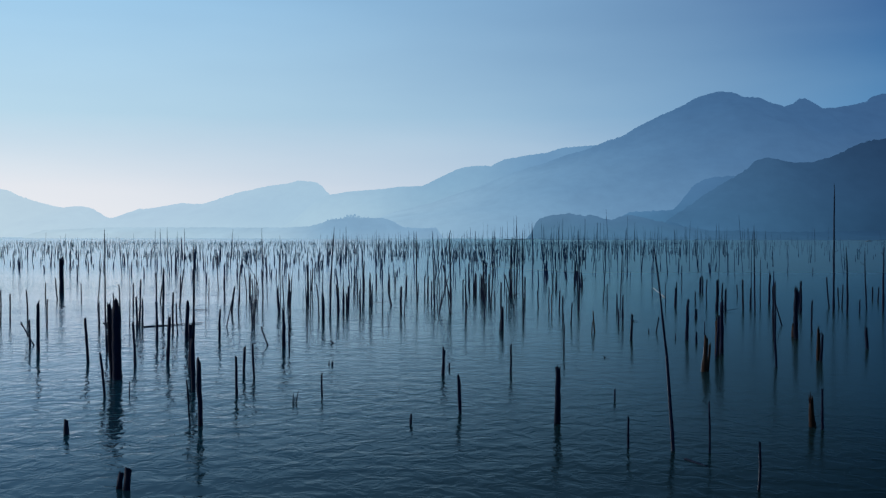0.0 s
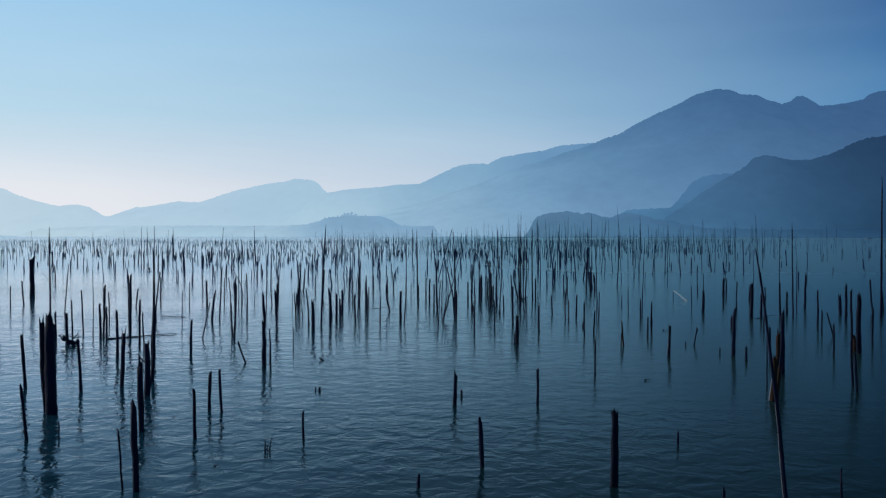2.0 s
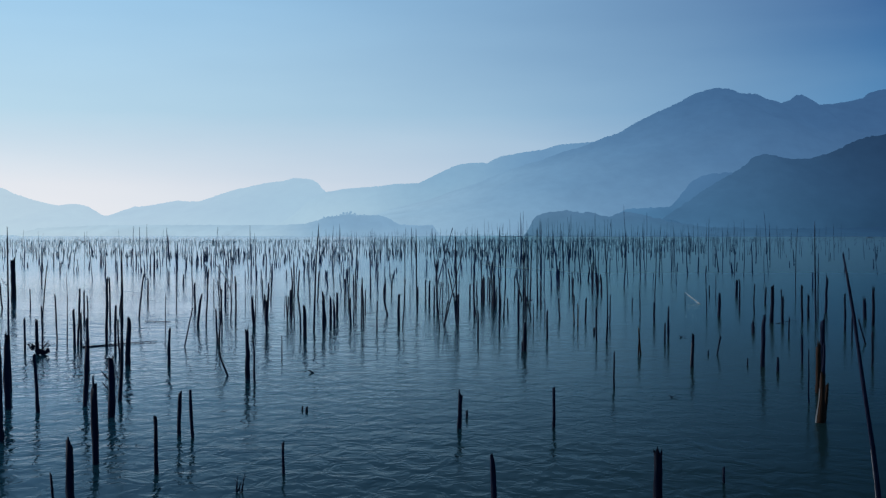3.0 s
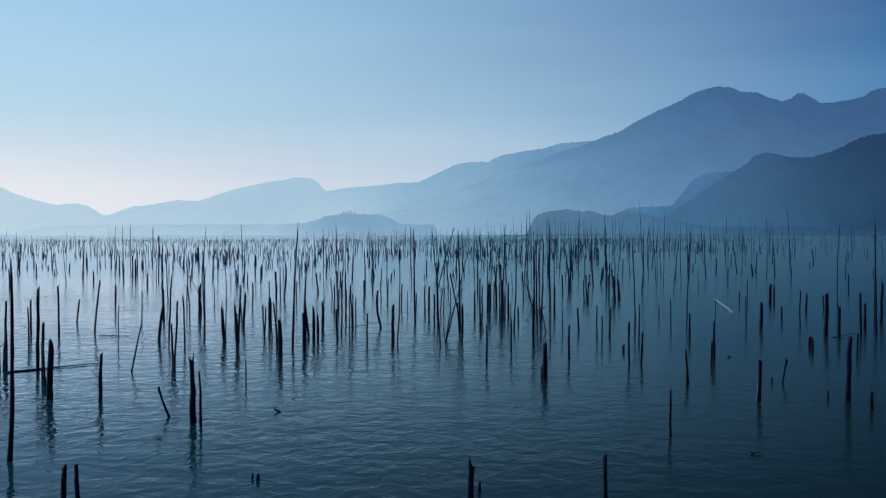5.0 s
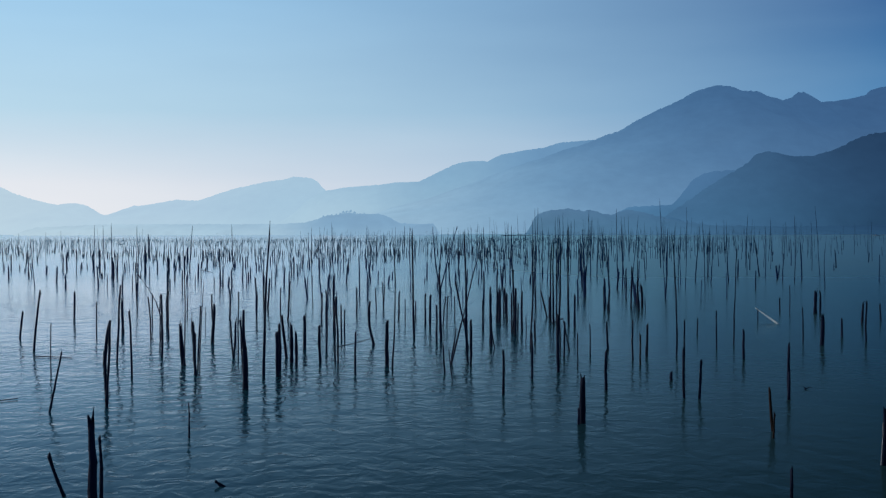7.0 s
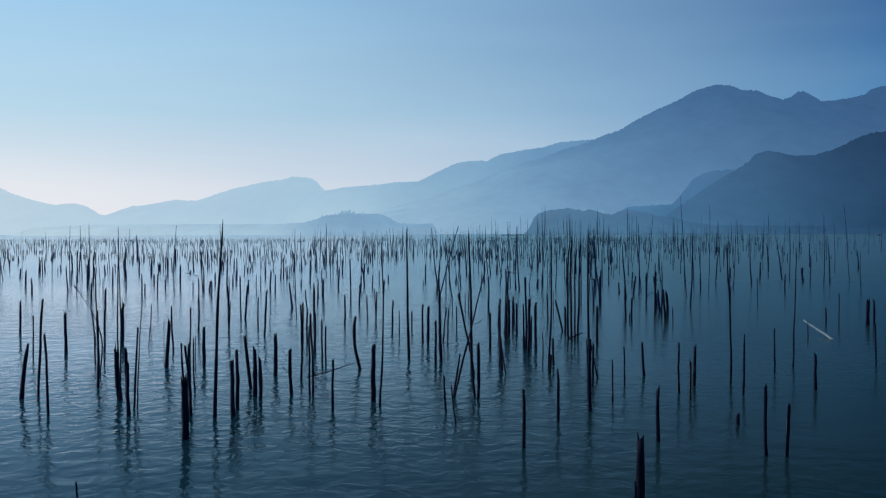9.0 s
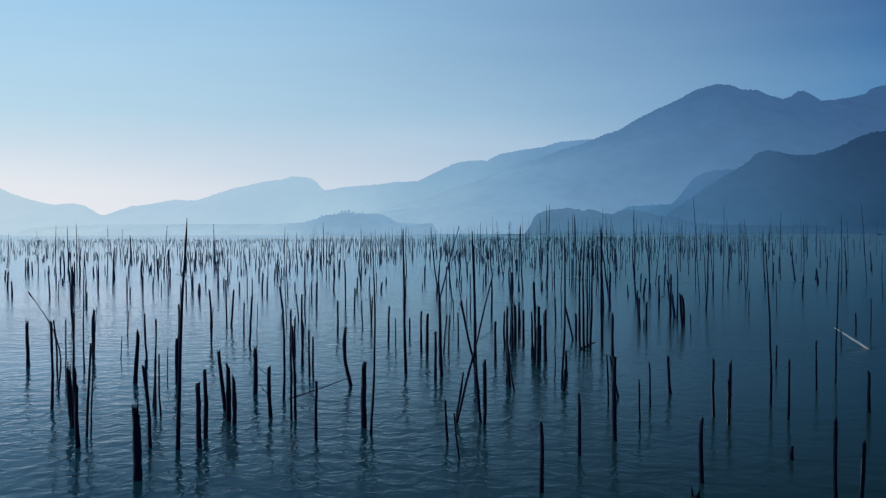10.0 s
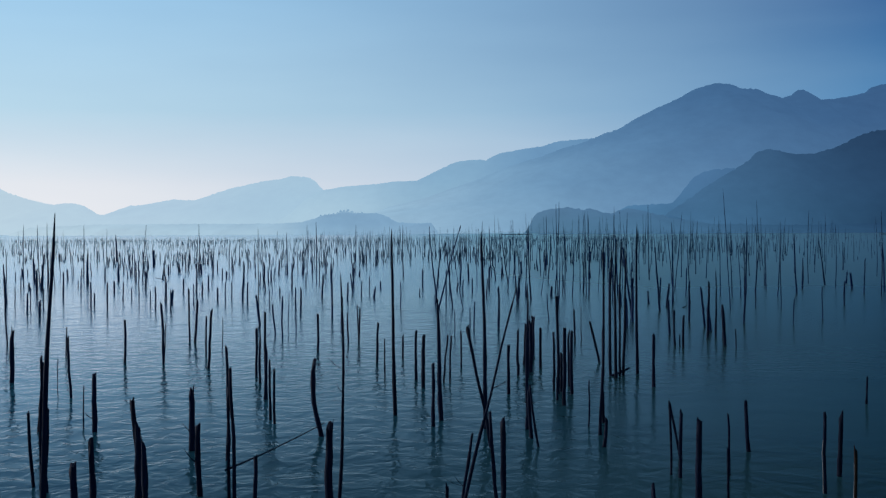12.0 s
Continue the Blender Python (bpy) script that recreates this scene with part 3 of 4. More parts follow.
trunk(-7.12, 63.95, 2.20, 0.023, 0.03)
trunk(14.76, 64.13, 1.60, 0.085, 0.03)
trunk(-7.31, 64.20, 1.24, 0.028, -0.10)
trunk(16.26, 64.46, 1.65, 0.054, -0.03)
trunk(-15.56, 64.66, 2.02, 0.043, -0.03)
trunk(3.59, 64.67, 1.10, 0.034, 0.02)
trunk(16.95, 64.68, 4.60, 0.046, -0.05)
trunk(6.33, 64.72, 1.06, 0.043, 0.02)
trunk(7.37, 64.86, 3.92, 0.030, -0.13)
trunk(4.47, 64.88, 1.05, 0.024, -0.01)
trunk(3.48, 64.93, 1.21, 0.022, -0.02)
trunk(-9.84, 64.97, 2.09, 0.037, -0.02)
trunk(-7.48, 65.29, 1.12, 0.031, 0.05)
trunk(-5.63, 64.64, 1.37, 0.048, -0.15)
trunk(23.62, 66.34, 3.37, 0.047, -0.14)
trunk(-17.26, 66.42, 1.32, 0.045, -0.01)
trunk(-4.47, 66.45, 2.12, 0.032, -0.01)
trunk(3.95, 66.47, 1.03, 0.026, -0.19)
trunk(19.95, 66.73, 0.89, 0.083, -0.03)
trunk(-19.40, 66.87, 2.51, 0.028, 0.21)
trunk(17.31, 66.95, 1.07, 0.057, -0.00)
trunk(-14.81, 67.03, 2.09, 0.039, 0.22)
trunk(5.39, 67.07, 0.92, 0.038, -0.06)
trunk(-5.36, 67.48, 1.11, 0.060, 0.01)
trunk(0.48, 67.60, 2.35, 0.033, -0.45, bend=0.01)
trunk(2.70, 67.61, 0.57, 0.034, 0.04)
trunk(1.41, 67.65, 1.18, 0.025, -0.17)
trunk(9.35, 67.68, 1.31, 0.025, -0.01)
trunk(-10.58, 67.72, 2.67, 0.025, -0.73, bend=0.38)
trunk(13.35, 68.41, 1.03, 0.070, 0.04)
trunk(1.35, 68.66, 0.97, 0.040, -0.05)
trunk(-2.97, 69.01, 1.55, 0.053, -0.15, bend=-0.1)
trunk(10.29, 69.01, 3.67, 0.028, 0.14)
trunk(2.81, 69.02, 4.01, 0.035, 0.06)
trunk(12.97, 69.40, 1.30, 0.026, -0.01)
trunk(-7.89, 69.73, 1.25, 0.054, -0.00)
trunk(15.47, 69.80, 1.49, 0.036, -0.00)
trunk(-9.08, 69.82, 1.39, 0.060, 0.10)
trunk(0.46, 69.85, 4.19, 0.048, -0.07)
trunk(-11.09, 70.08, 1.76, 0.022, -0.01)
trunk(2.70, 70.08, 1.00, 0.018, 0.01)
trunk(-0.68, 70.21, 1.37, 0.040, 0.01)
trunk(3.09, 70.59, 0.76, 0.036, -0.02)
trunk(-4.19, 70.66, 1.16, 0.030, 0.01)
trunk(-0.49, 71.02, 2.70, 0.057, -0.07)
trunk(-4.34, 71.18, 1.34, 0.030, -0.02)
trunk(-11.77, 71.45, 1.66, 0.028, -0.10)
trunk(15.22, 71.75, 0.71, 0.044, -0.01)
trunk(-1.55, 71.82, 4.26, 0.046, -0.05)
trunk(-17.15, 72.26, 1.01, 0.044, 0.11)
trunk(-11.41, 72.84, 3.67, 0.029, 0.01)
trunk(9.85, 73.19, 0.65, 0.027, 0.01)
trunk(-14.39, 73.17, 1.35, 0.029, 0.02)
trunk(2.51, 73.26, 1.87, 0.048, 0.02)
trunk(-10.03, 75.06, 1.52, 0.036, -0.06)
trunk(-13.62, 74.29, 1.35, 0.059, -0.04)
trunk(-4.94, 74.51, 1.43, 0.040, 0.01)
trunk(-4.92, 74.70, 2.22, 0.034, -0.05)
trunk(-24.20, 74.73, 1.32, 0.047, -0.10)
trunk(1.28, 75.29, 1.24, 0.043, 0.00)
trunk(2.57, 75.31, 2.53, 0.043, -0.03)
trunk(-22.87, 75.34, 1.00, 0.036, -0.03)
trunk(2.75, 75.43, 1.13, 0.034, 0.02)
trunk(2.52, 75.86, 1.52, 0.035, -0.01)
trunk(5.28, 76.52, 1.37, 0.046, 0.00)
trunk(-11.28, 76.59, 0.73, 0.018, 0.04)
trunk(27.64, 76.61, 0.73, 0.055, -0.00)
trunk(-0.96, 76.71, 1.40, 0.054, 0.02)
trunk(3.02, 76.76, 1.51, 0.036, -0.01)
trunk(-0.23, 77.57, 1.31, 0.027, 0.04)
trunk(-5.57, 77.80, 1.23, 0.037, 0.01)
trunk(-0.40, 78.00, 1.28, 0.028, 0.12)
trunk(-13.32, 78.13, 1.42, 0.028, -0.01)
trunk(-12.69, 78.22, 1.42, 0.064, 0.03)
trunk(-1.19, 78.36, 1.40, 0.040, 0.02)
trunk(18.39, 78.46, 0.84, 0.056, 0.03)
trunk(4.56, 78.52, 3.97, 0.045, 0.03)
trunk(2.02, 78.62, 2.67, 0.044, 0.01)
trunk(-2.10, 78.79, 1.14, 0.022, 0.00)
trunk(-26.90, 84.00, 2.29, 0.165, -0.03)
trunk(4.75, 79.00, 3.97, 0.037, 0.03)
trunk(1.79, 79.21, 1.33, 0.038, 0.00)
trunk(4.89, 79.24, 3.74, 0.044, 0.07)
trunk(4.51, 79.26, 3.75, 0.044, 0.05)
trunk(13.95, 79.36, 0.60, 0.022, -0.00)
trunk(5.34, 79.50, 4.38, 0.050, -0.02)
trunk(-5.94, 79.56, 1.38, 0.038, 0.01)
trunk(2.21, 80.04, 1.50, 0.058, 0.00)
trunk(2.62, 81.15, 1.20, 0.046, 0.00)
trunk(0.16, 81.44, 1.12, 0.030, -0.01)
trunk(-7.74, 81.59, 1.82, 0.044, 0.11)
trunk(-9.39, 82.60, 1.98, 0.045, -0.04)
trunk(4.72, 82.44, 1.00, 0.047, 0.00)
trunk(4.62, 82.56, 1.33, 0.041, -0.30)
trunk(21.44, 82.77, 4.58, 0.030, 0.11)
trunk(-2.54, 82.84, 1.29, 0.041, 0.05)
trunk(-10.78, 83.18, 1.33, 0.041, 0.01)
trunk(-18.35, 83.21, 1.26, 0.048, 0.02)
trunk(10.12, 86.91, 0.69, 0.025, -0.02)
trunk(8.28, 87.21, 1.14, 0.046, 0.02)
trunk(-1.74, 84.20, 0.74, 0.037, 0.00)
trunk(18.43, 84.50, 1.16, 0.049, -0.00)
trunk(-13.17, 84.72, 1.04, 0.025, 0.03)
trunk(17.01, 84.87, 1.42, 0.025, -0.00)
trunk(18.43, 85.30, 1.03, 0.087, 0.03)
trunk(8.15, 88.07, 1.27, 0.041, -0.02)
trunk(-8.68, 86.02, 1.29, 0.033, 0.01)
trunk(16.99, 86.51, 0.69, 0.038, -0.00)
trunk(-4.86, 86.88, 1.29, 0.045, 0.01)
trunk(-9.98, 90.50, 1.55, 0.049, 0.10)
trunk(-10.25, 90.79, 2.04, 0.037, -0.03)
trunk(10.63, 90.83, 1.20, 0.066, -0.06)
trunk(10.48, 91.63, 2.68, 0.045, 0.01)
trunk(-7.64, 91.78, 4.39, 0.023, -0.08)
trunk(0.13, 93.39, 0.98, 0.023, 0.00)
trunk(10.87, 94.20, 1.01, 0.071, -0.12)
trunk(2.07, 96.13, 1.77, 0.049, 0.01)
trunk(0.84, 96.21, 0.91, 0.025, 0.00)
trunk(11.16, 96.64, 1.75, 0.050, -0.16)
trunk(26.95, 97.04, 1.18, 0.055, -0.00)
trunk(15.31, 97.44, 1.14, 0.025, 0.05)
trunk(13.33, 98.31, 4.30, 0.051, 0.12)
trunk(-8.77, 99.24, 1.26, 0.057, -0.16)
trunk(11.08, 99.40, 1.83, 0.052, 0.00)
trunk(-5.09, 100.21, 1.19, 0.048, 0.04)
trunk(17.69, 100.72, 1.48, 0.027, -0.03)
trunk(7.65, 101.43, 3.66, 0.041, -0.04)
trunk(8.91, 102.47, 3.65, 0.055, -0.49)
trunk(-5.82, 103.54, 2.59, 0.042, -0.04)
trunk(-20.85, 105.03, 0.75, 0.072, 0.01)
trunk(11.19, 107.29, 3.29, 0.060, -0.23)
trunk(-23.02, 109.51, 0.96, 0.046, 0.01)
trunk(-2.63, 110.26, 1.44, 0.031, 0.01)
trunk(-0.50, 110.58, 4.55, 0.047, 1.22)
trunk(-8.50, 110.73, 1.13, 0.047, 0.01)
trunk(22.29, 111.22, 1.27, 0.048, 0.03)
trunk(-15.59, 111.31, 0.99, 0.048, 0.01)
trunk(-16.46, 111.38, 1.15, 0.048, 0.01)
trunk(-19.22, 111.60, 1.47, 0.048, 0.01)
trunk(16.81, 111.68, 3.84, 0.032, -0.06)
trunk(-22.92, 111.90, 1.15, 0.032, 0.01)
trunk(-23.68, 111.96, 1.15, 0.032, 0.01)
trunk(12.78, 112.02, 4.66, 0.048, -0.02)
trunk(-0.70, 113.15, 3.27, 0.049, 0.31)
trunk(-10.33, 113.43, 0.85, 0.033, 0.01)
trunk(-17.38, 114.02, 0.86, 0.033, 0.01)
trunk(-20.73, 114.30, 0.70, 0.050, 0.01)
trunk(-20.94, 114.31, 1.36, 0.050, 0.01)
trunk(13.37, 114.68, 4.18, 0.033, -0.39)
trunk(-25.54, 114.70, 1.03, 0.033, 0.01)
trunk(-12.07, 116.33, 1.23, 0.051, 0.01)
trunk(-13.42, 116.44, 1.23, 0.034, 0.01)
trunk(-26.85, 117.03, 1.62, 0.052, -0.12)
trunk(5.23, 118.36, 4.57, 0.053, -0.16)
trunk(18.46, 119.04, 3.44, 0.035, -0.21)
trunk(-13.57, 119.44, 1.10, 0.036, 0.01)
trunk(-14.47, 119.52, 0.75, 0.053, 0.01)
trunk(-17.75, 119.82, 1.11, 0.036, 0.01)
trunk(-19.54, 119.98, 1.83, 0.036, 0.02)
trunk(-20.01, 120.02, 0.75, 0.036, 0.01)
trunk(21.07, 120.09, 3.78, 0.036, 0.15)
trunk(18.25, 120.36, 3.43, 0.036, -0.18)
trunk(8.13, 121.32, 3.47, 0.037, 0.08)
trunk(17.99, 122.43, 3.78, 0.037, -0.07)
trunk(-21.27, 122.73, 0.63, 0.037, 0.01)
trunk(23.27, 123.33, 3.76, 0.056, -0.19)
trunk(20.60, 123.60, 3.20, 0.056, 0.27)
trunk(-25.54, 123.81, 1.55, 0.057, 0.01)
trunk(11.54, 124.49, 4.19, 0.057, -0.18)
trunk(8.04, 124.84, 4.40, 0.038, 0.02)
trunk(-5.22, 125.41, 1.19, 0.038, 0.01)
trunk(-0.68, 125.70, 4.44, 0.058, -0.44)
trunk(30.25, 126.39, 3.51, 0.058, -0.12)
trunk(-16.82, 126.54, 0.82, 0.058, 0.01)
trunk(9.52, 126.95, 2.04, 0.059, 0.05)
trunk(-25.44, 127.38, 1.22, 0.039, 0.01)
trunk(-28.61, 127.69, 1.62, 0.079, 0.02)
trunk(28.92, 128.96, 1.09, 0.080, -0.12)
trunk(22.97, 129.59, 3.32, 0.040, 0.00)
trunk(17.58, 130.16, 3.75, 0.041, -0.12)
trunk(-18.98, 130.65, 0.86, 0.061, 0.01)
trunk(-31.19, 131.90, 1.08, 0.042, 0.01)
trunk(-1.70, 133.08, 1.31, 0.063, 0.01)
trunk(-11.45, 133.24, 1.77, 0.063, 0.01)
trunk(-17.81, 133.92, 0.93, 0.064, 0.01)
trunk(29.02, 135.21, 3.24, 0.065, -0.43)
trunk(-30.60, 136.17, 2.22, 0.065, 0.02)
trunk(-31.05, 136.22, 1.79, 0.065, 0.02)
trunk(-33.91, 140.34, 4.87, 0.046, 0.05)
trunk(8.54, 142.74, 3.74, 0.047, 0.25)
trunk(5.25, 143.13, 4.22, 0.047, -0.55)
trunk(-15.03, 143.35, 1.74, 0.070, 0.01)
trunk(-30.18, 145.13, 2.72, 0.120, 0.03)
trunk(-33.66, 145.53, 5.13, 0.048, 0.00)
trunk(-34.40, 145.62, 4.90, 0.048, -0.19)
trunk(-35.24, 146.84, 1.51, 0.073, 0.01)
trunk(-26.89, 150.52, 4.88, 0.050, 0.34)
trunk(-29.08, 150.79, 1.36, 0.101, 0.01)
trunk(-30.33, 150.95, 1.11, 0.076, 0.01)
trunk(-3.74, 153.98, 4.79, 0.052, -0.03)
trunk(4.45, 155.63, 4.75, 0.053, -0.19)
trunk(-34.34, 157.99, 4.95, 0.054, 0.05)
trunk(42.06, 169.45, 2.85, 0.059, -0.06)
trunk(-16.56, 171.17, 4.03, 0.060, -0.09)
trunk(-26.10, 172.59, 4.99, 0.061, -0.14)
trunk(-15.57, 191.54, 5.37, 0.070, -0.03)
trunk(-36.52, 195.14, 1.93, 0.143, 0.02)
trunk(-49.72, 226.96, 3.81, 0.173, -0.14)
trunk(-8.23, 70.08, 0.93, 0.015, 0.01)
trunk(-10.34, 74.97, 1.02, 0.012, -0.00)
trunk(-16.87, 89.47, 2.51, 0.032, -0.08)
trunk(-9.39, 82.76, 1.33, 0.015, 0.05)
trunk(-8.28, 86.88, 1.21, 0.016, 0.03)
trunk(-7.31, 93.84, 1.22, 0.035, -0.13)
trunk(-6.89, 92.75, 1.63, 0.037, 0.01)
trunk(-7.00, 95.52, 1.60, 0.017, 0.06)
trunk(-6.52, 94.35, 0.76, 0.026, -0.02)
trunk(-4.00, 90.11, 1.11, 0.033, -0.04)
trunk(-3.64, 90.56, 1.41, 0.027, -0.04)
trunk(-3.62, 90.33, 1.29, 0.033, 0.05)
trunk(1.03, 96.80, 1.12, 0.031, 0.03)
trunk(5.07, 91.03, 1.27, 0.018, -0.02)
trunk(8.33, 88.06, 0.35, 0.031, 0.00)
trunk(8.89, 92.85, 1.38, 0.046, -0.04)
trunk(-7.69, 106.11, 1.35, 0.037, 0.01)
trunk(-20.32, 54.69, 1.48, 0.039, 0.00)
trunk(-15.07, 43.43, 0.91, 0.041, -0.02)
trunk(-24.45, 73.31, 1.15, 0.038, 0.00)
trunk(-13.31, 52.75, 1.20, 0.044, 0.00)
trunk(18.24, 68.36, 2.86, 0.032, -0.01)
trunk(19.36, 70.66, 1.81, 0.067, 0.06)
trunk(22.00, 62.86, 0.66, 0.045, -0.00)
trunk(27.02, 73.92, 0.84, 0.053, 0.03)
trunk(22.02, 67.89, 1.68, 0.048, -0.14)
trunk(22.60, 67.91, 1.10, 0.040, -0.07)
trunk(22.58, 67.37, 1.28, 0.040, 0.06)
trunk(19.79, 80.01, 0.76, 0.042, -0.04)
trunk(2.24, 81.72, 1.30, 0.031, -0.01)
trunk(2.59, 83.69, 1.42, 0.033, 0.04)
trunk(4.67, 100.54, 1.28, 0.027, -0.08)
trunk(2.43, 74.16, 0.54, 0.028, 0.00)
trunk(2.68, 75.63, 1.03, 0.037, 0.00)
trunk(2.18, 82.05, 1.27, 0.051, 0.06)
trunk(1.35, 69.77, 2.08, 0.035, 0.00)
trunk(8.47, 99.48, 1.56, 0.056, 0.00)
trunk(7.77, 96.76, 1.29, 0.054, -0.04)
trunk(8.92, 102.41, 1.85, 0.048, 0.04)
trunk(4.66, 89.68, 1.24, 0.041, -0.03)
trunk(2.87, 87.13, 1.19, 0.047, -0.03)
trunk(2.91, 75.19, 1.59, 0.045, 0.00)
trunk(11.71, 113.61, 0.66, 0.055, -0.04)
trunk(9.97, 87.91, 1.46, 0.055, -0.10)
trunk(10.05, 91.15, 2.16, 0.050, 0.07)

# ---- fallen poles, sticks and driftwood ----


def fallen(name, a, b, radius, label, mat=WOOD, sag=0.0, twigs=0, seed=1):
    """A bare pole or stick lying between two points."""
    rng = random.Random(seed)
    a, b = Vector(a), Vector(b)
    n = 9
    along = (b - a).normalized()
    side = along.cross(Vector((0, 0, 1))).normalized()
    up = side.cross(along)
    bm = bmesh.new()
    rings = []
    for k in range(n + 1):
        u = k / n
        c = a.lerp(b, u) - a + Vector((0, 0, -sag * math.sin(math.pi * u))) + side * 0.02 * noise.noise(Vector((u * 5, seed, 0)))
        r = radius * (1.0 - 0.55 * u) * (1 + 0.15 * noise.noise(Vector((u * 7, 2, seed))))
        rings.append([bm.verts.new(c + (side * math.cos(t) + up * math.sin(t)) * r) for t in (math.tau * i / 7 for i in range(7))])
    for p, q in zip(rings, rings[1:]):
        for i in range(7):
            bm.faces.new((p[i], p[(i + 1) % 7], q[(i + 1) % 7], q[i]))
    bm.faces.new(list(reversed(rings[0])))
    bm.faces.new(rings[-1])
    ob = mesh_object(name, bm, mat, True)
    ob.location = a
    for k in range(twigs):
        c = (b - a) * rng.uniform(0.3, 0.95)
        way = (along + side * rng.uniform(-1, 1) + Vector((0, 0, rng.uniform(0.2, 1.0)))).normalized()
        s = rng.uniform(0.15, 0.35)
        bm = bmesh.new()
        stem(bm, [c, c + way * s * 0.5, c + way * s], [radius * 0.4, radius * 0.3, radius * 0.1], 5, rng)
        part("twig", bm, mat, ob)
    return tagged(ob, label, "driftwood")


fallen("fallen_pole", (-13.15, 52.40, 0.02), (-11.05, 54.78, 0.03), 0.028, "long bare pole floating flat on the lake between stumps", WOOD, 0, 0, 21)
fallen("fallen_pole", (-3.94, 63.25, 0.46), (-2.92, 69.03, 0.28), 0.018, "thin fallen stick slanting between two trunks", WOOD, 0.03, 3, 2)
fallen("fallen_pole", (-14.06, 64.99, 0.03), (-12.73, 64.60, 0.02), 0.020, "thin bare pole lying low over the lake water", WOOD, 0, 0, 1)
fallen("fallen_pole", (14.62, 78.34, -0.02), (14.33, 81.18, 0.53), 0.050, "bleached white branch slanting out of the lake water", BLEACHED, 0, 0, 2)
fallen("fallen_pole", (4.42, 79.01, -0.04), (5.04, 78.99, 0.24), 0.050, "short dark branch wedged between clustered trunks", WOOD, 0, 1, 3)
fallen("fallen_pole", (14.79, 63.55, -0.01), (15.87, 63.99, 0.15), 0.020, "thin dark stick lying just above the lake water", WOOD, 0, 0, 4)
fallen("fallen_pole", (-25.70, 150.38, 0.25), (-23.98, 148.96, -0.01), 0.030, "thin stick floating flat on the lake water", WOOD, 0, 0, 5)
fallen("fallen_pole", (12.78, 109.50, -0.03), (13.30, 109.46, 0.25), 0.030, "thin stick resting against a trunk in the lake", WOOD, 0, 0, 6)
fallen("fallen_pole", (4.36, 21.39, 0.00), (4.61, 20.71, 0.00), 0.030, "dark waterlogged branch lying just under the surface", WOOD, 0, 0, 7)
fallen("broken_stick", (-4.02, 44.54, -0.06), (-4.22, 44.58, 0.09), 0.044, "short broken stick slanting out of the lake water", WOOD, 0, 0, 31)
fallen("fallen_pole", (75.86, 1482.31, 0.20), (112.10, 1466.04, 0.20), 0.550, "long low floating boom far out on the lake", WOOD, 0, 0, 9)


def snag(x, y, size, label, seed):
    """A small forked piece of driftwood poking out of the water."""
    rng = random.Random(seed)
    bm = bmesh.new()
    stem(bm, [(-size * 0.5, 0, -0.15 * size), (-size * 0.1, 0, 0.12 * size), (size * 0.25, 0.02, 0.22 * size), (size * 0.6, 0.04, 0.10 * size)], [0.08 * size, 0.16 * size, 0.13 * size, 0.03 * size], 7, rng)
    ob = mesh_object("driftwood", bm, WOOD, True)
    ob.location = (x, y, 0)
    bm = bmesh.new()
    stem(bm, [(-size * 0.1, 0, 0.02), (-size * 0.35, 0, 0.25 * size), (-size * 0.6, 0.03, 0.36 * size)], [0.11 * size, 0.08 * size, 0.03 * size], 6, rng)
    part("fork", bm, WOOD, ob)
    return tagged(ob, label, "driftwood")


def root_tangle(x, y, z, size, seed):
    """A matted clump of roots and twigs caught against the trunks."""
    rng = random.Random(seed)
    bm = bmesh.new()
    for dx, dz, w in ((-0.5, 0.10, 0.06), (-0.3, 0.0, 0.08), (0.0, -0.14, 0.11), (0.3, -0.16, 0.10), (0.5, -0.10, 0.09)):
        lump = bmesh.ops.create_icosphere(bm, subdivisions=2, radius=w, matrix=pose(dx * size, 0, z + dz))["verts"]
        for v in lump:
            v.co.z += 0.08 * noise.noise(v.co * 9)
            v.co.x += 0.08 * noise.noise(v.co * 7 + Vector((3, 1, 0)))
    ob = mesh_object("root_clump", bm, WOOD, True)
    ob.location = (x, y, 0)
    for _ in range(26):
        c = Vector((rng.uniform(-0.5, 0.5) * size, rng.uniform(-0.1, 0.1), z + rng.uniform(-0.08, 0.1)))
        a, s = rng.uniform(-0.4, math.pi + 0.4), rng.uniform(0.12, 0.3)
        way = Vector((math.cos(a), rng.uniform(-0.4, 0.4), math.sin(a)))
        bm = bmesh.new()
        stem(bm, [c, c + way * s * 0.5 + Vector((rng.uniform(-0.05, 0.05), 0, 0)), c + way * s], [0.028, 0.02, 0.008], 4, rng)
        part("root", bm, WOOD, ob)
    return tagged(ob, "tangled dark clump of roots caught between trunks in the lake", "driftwood")


snag(-4.23, 27.12, 0.13, "small dark chip of driftwood on the lake", 455)
snag(9.08, 56.27, 0.26, "small dark driftwood piece low in the water", 1437)
snag(-6.21, 32.70, 0.09, "small dark knob of driftwood on the lake", 384)
snag(5.38, 39.25, 0.22, "dark waterlogged driftwood low in the water", 1390)
root_tangle(-13.86, 49.82, 0.24, 0.62, 5)


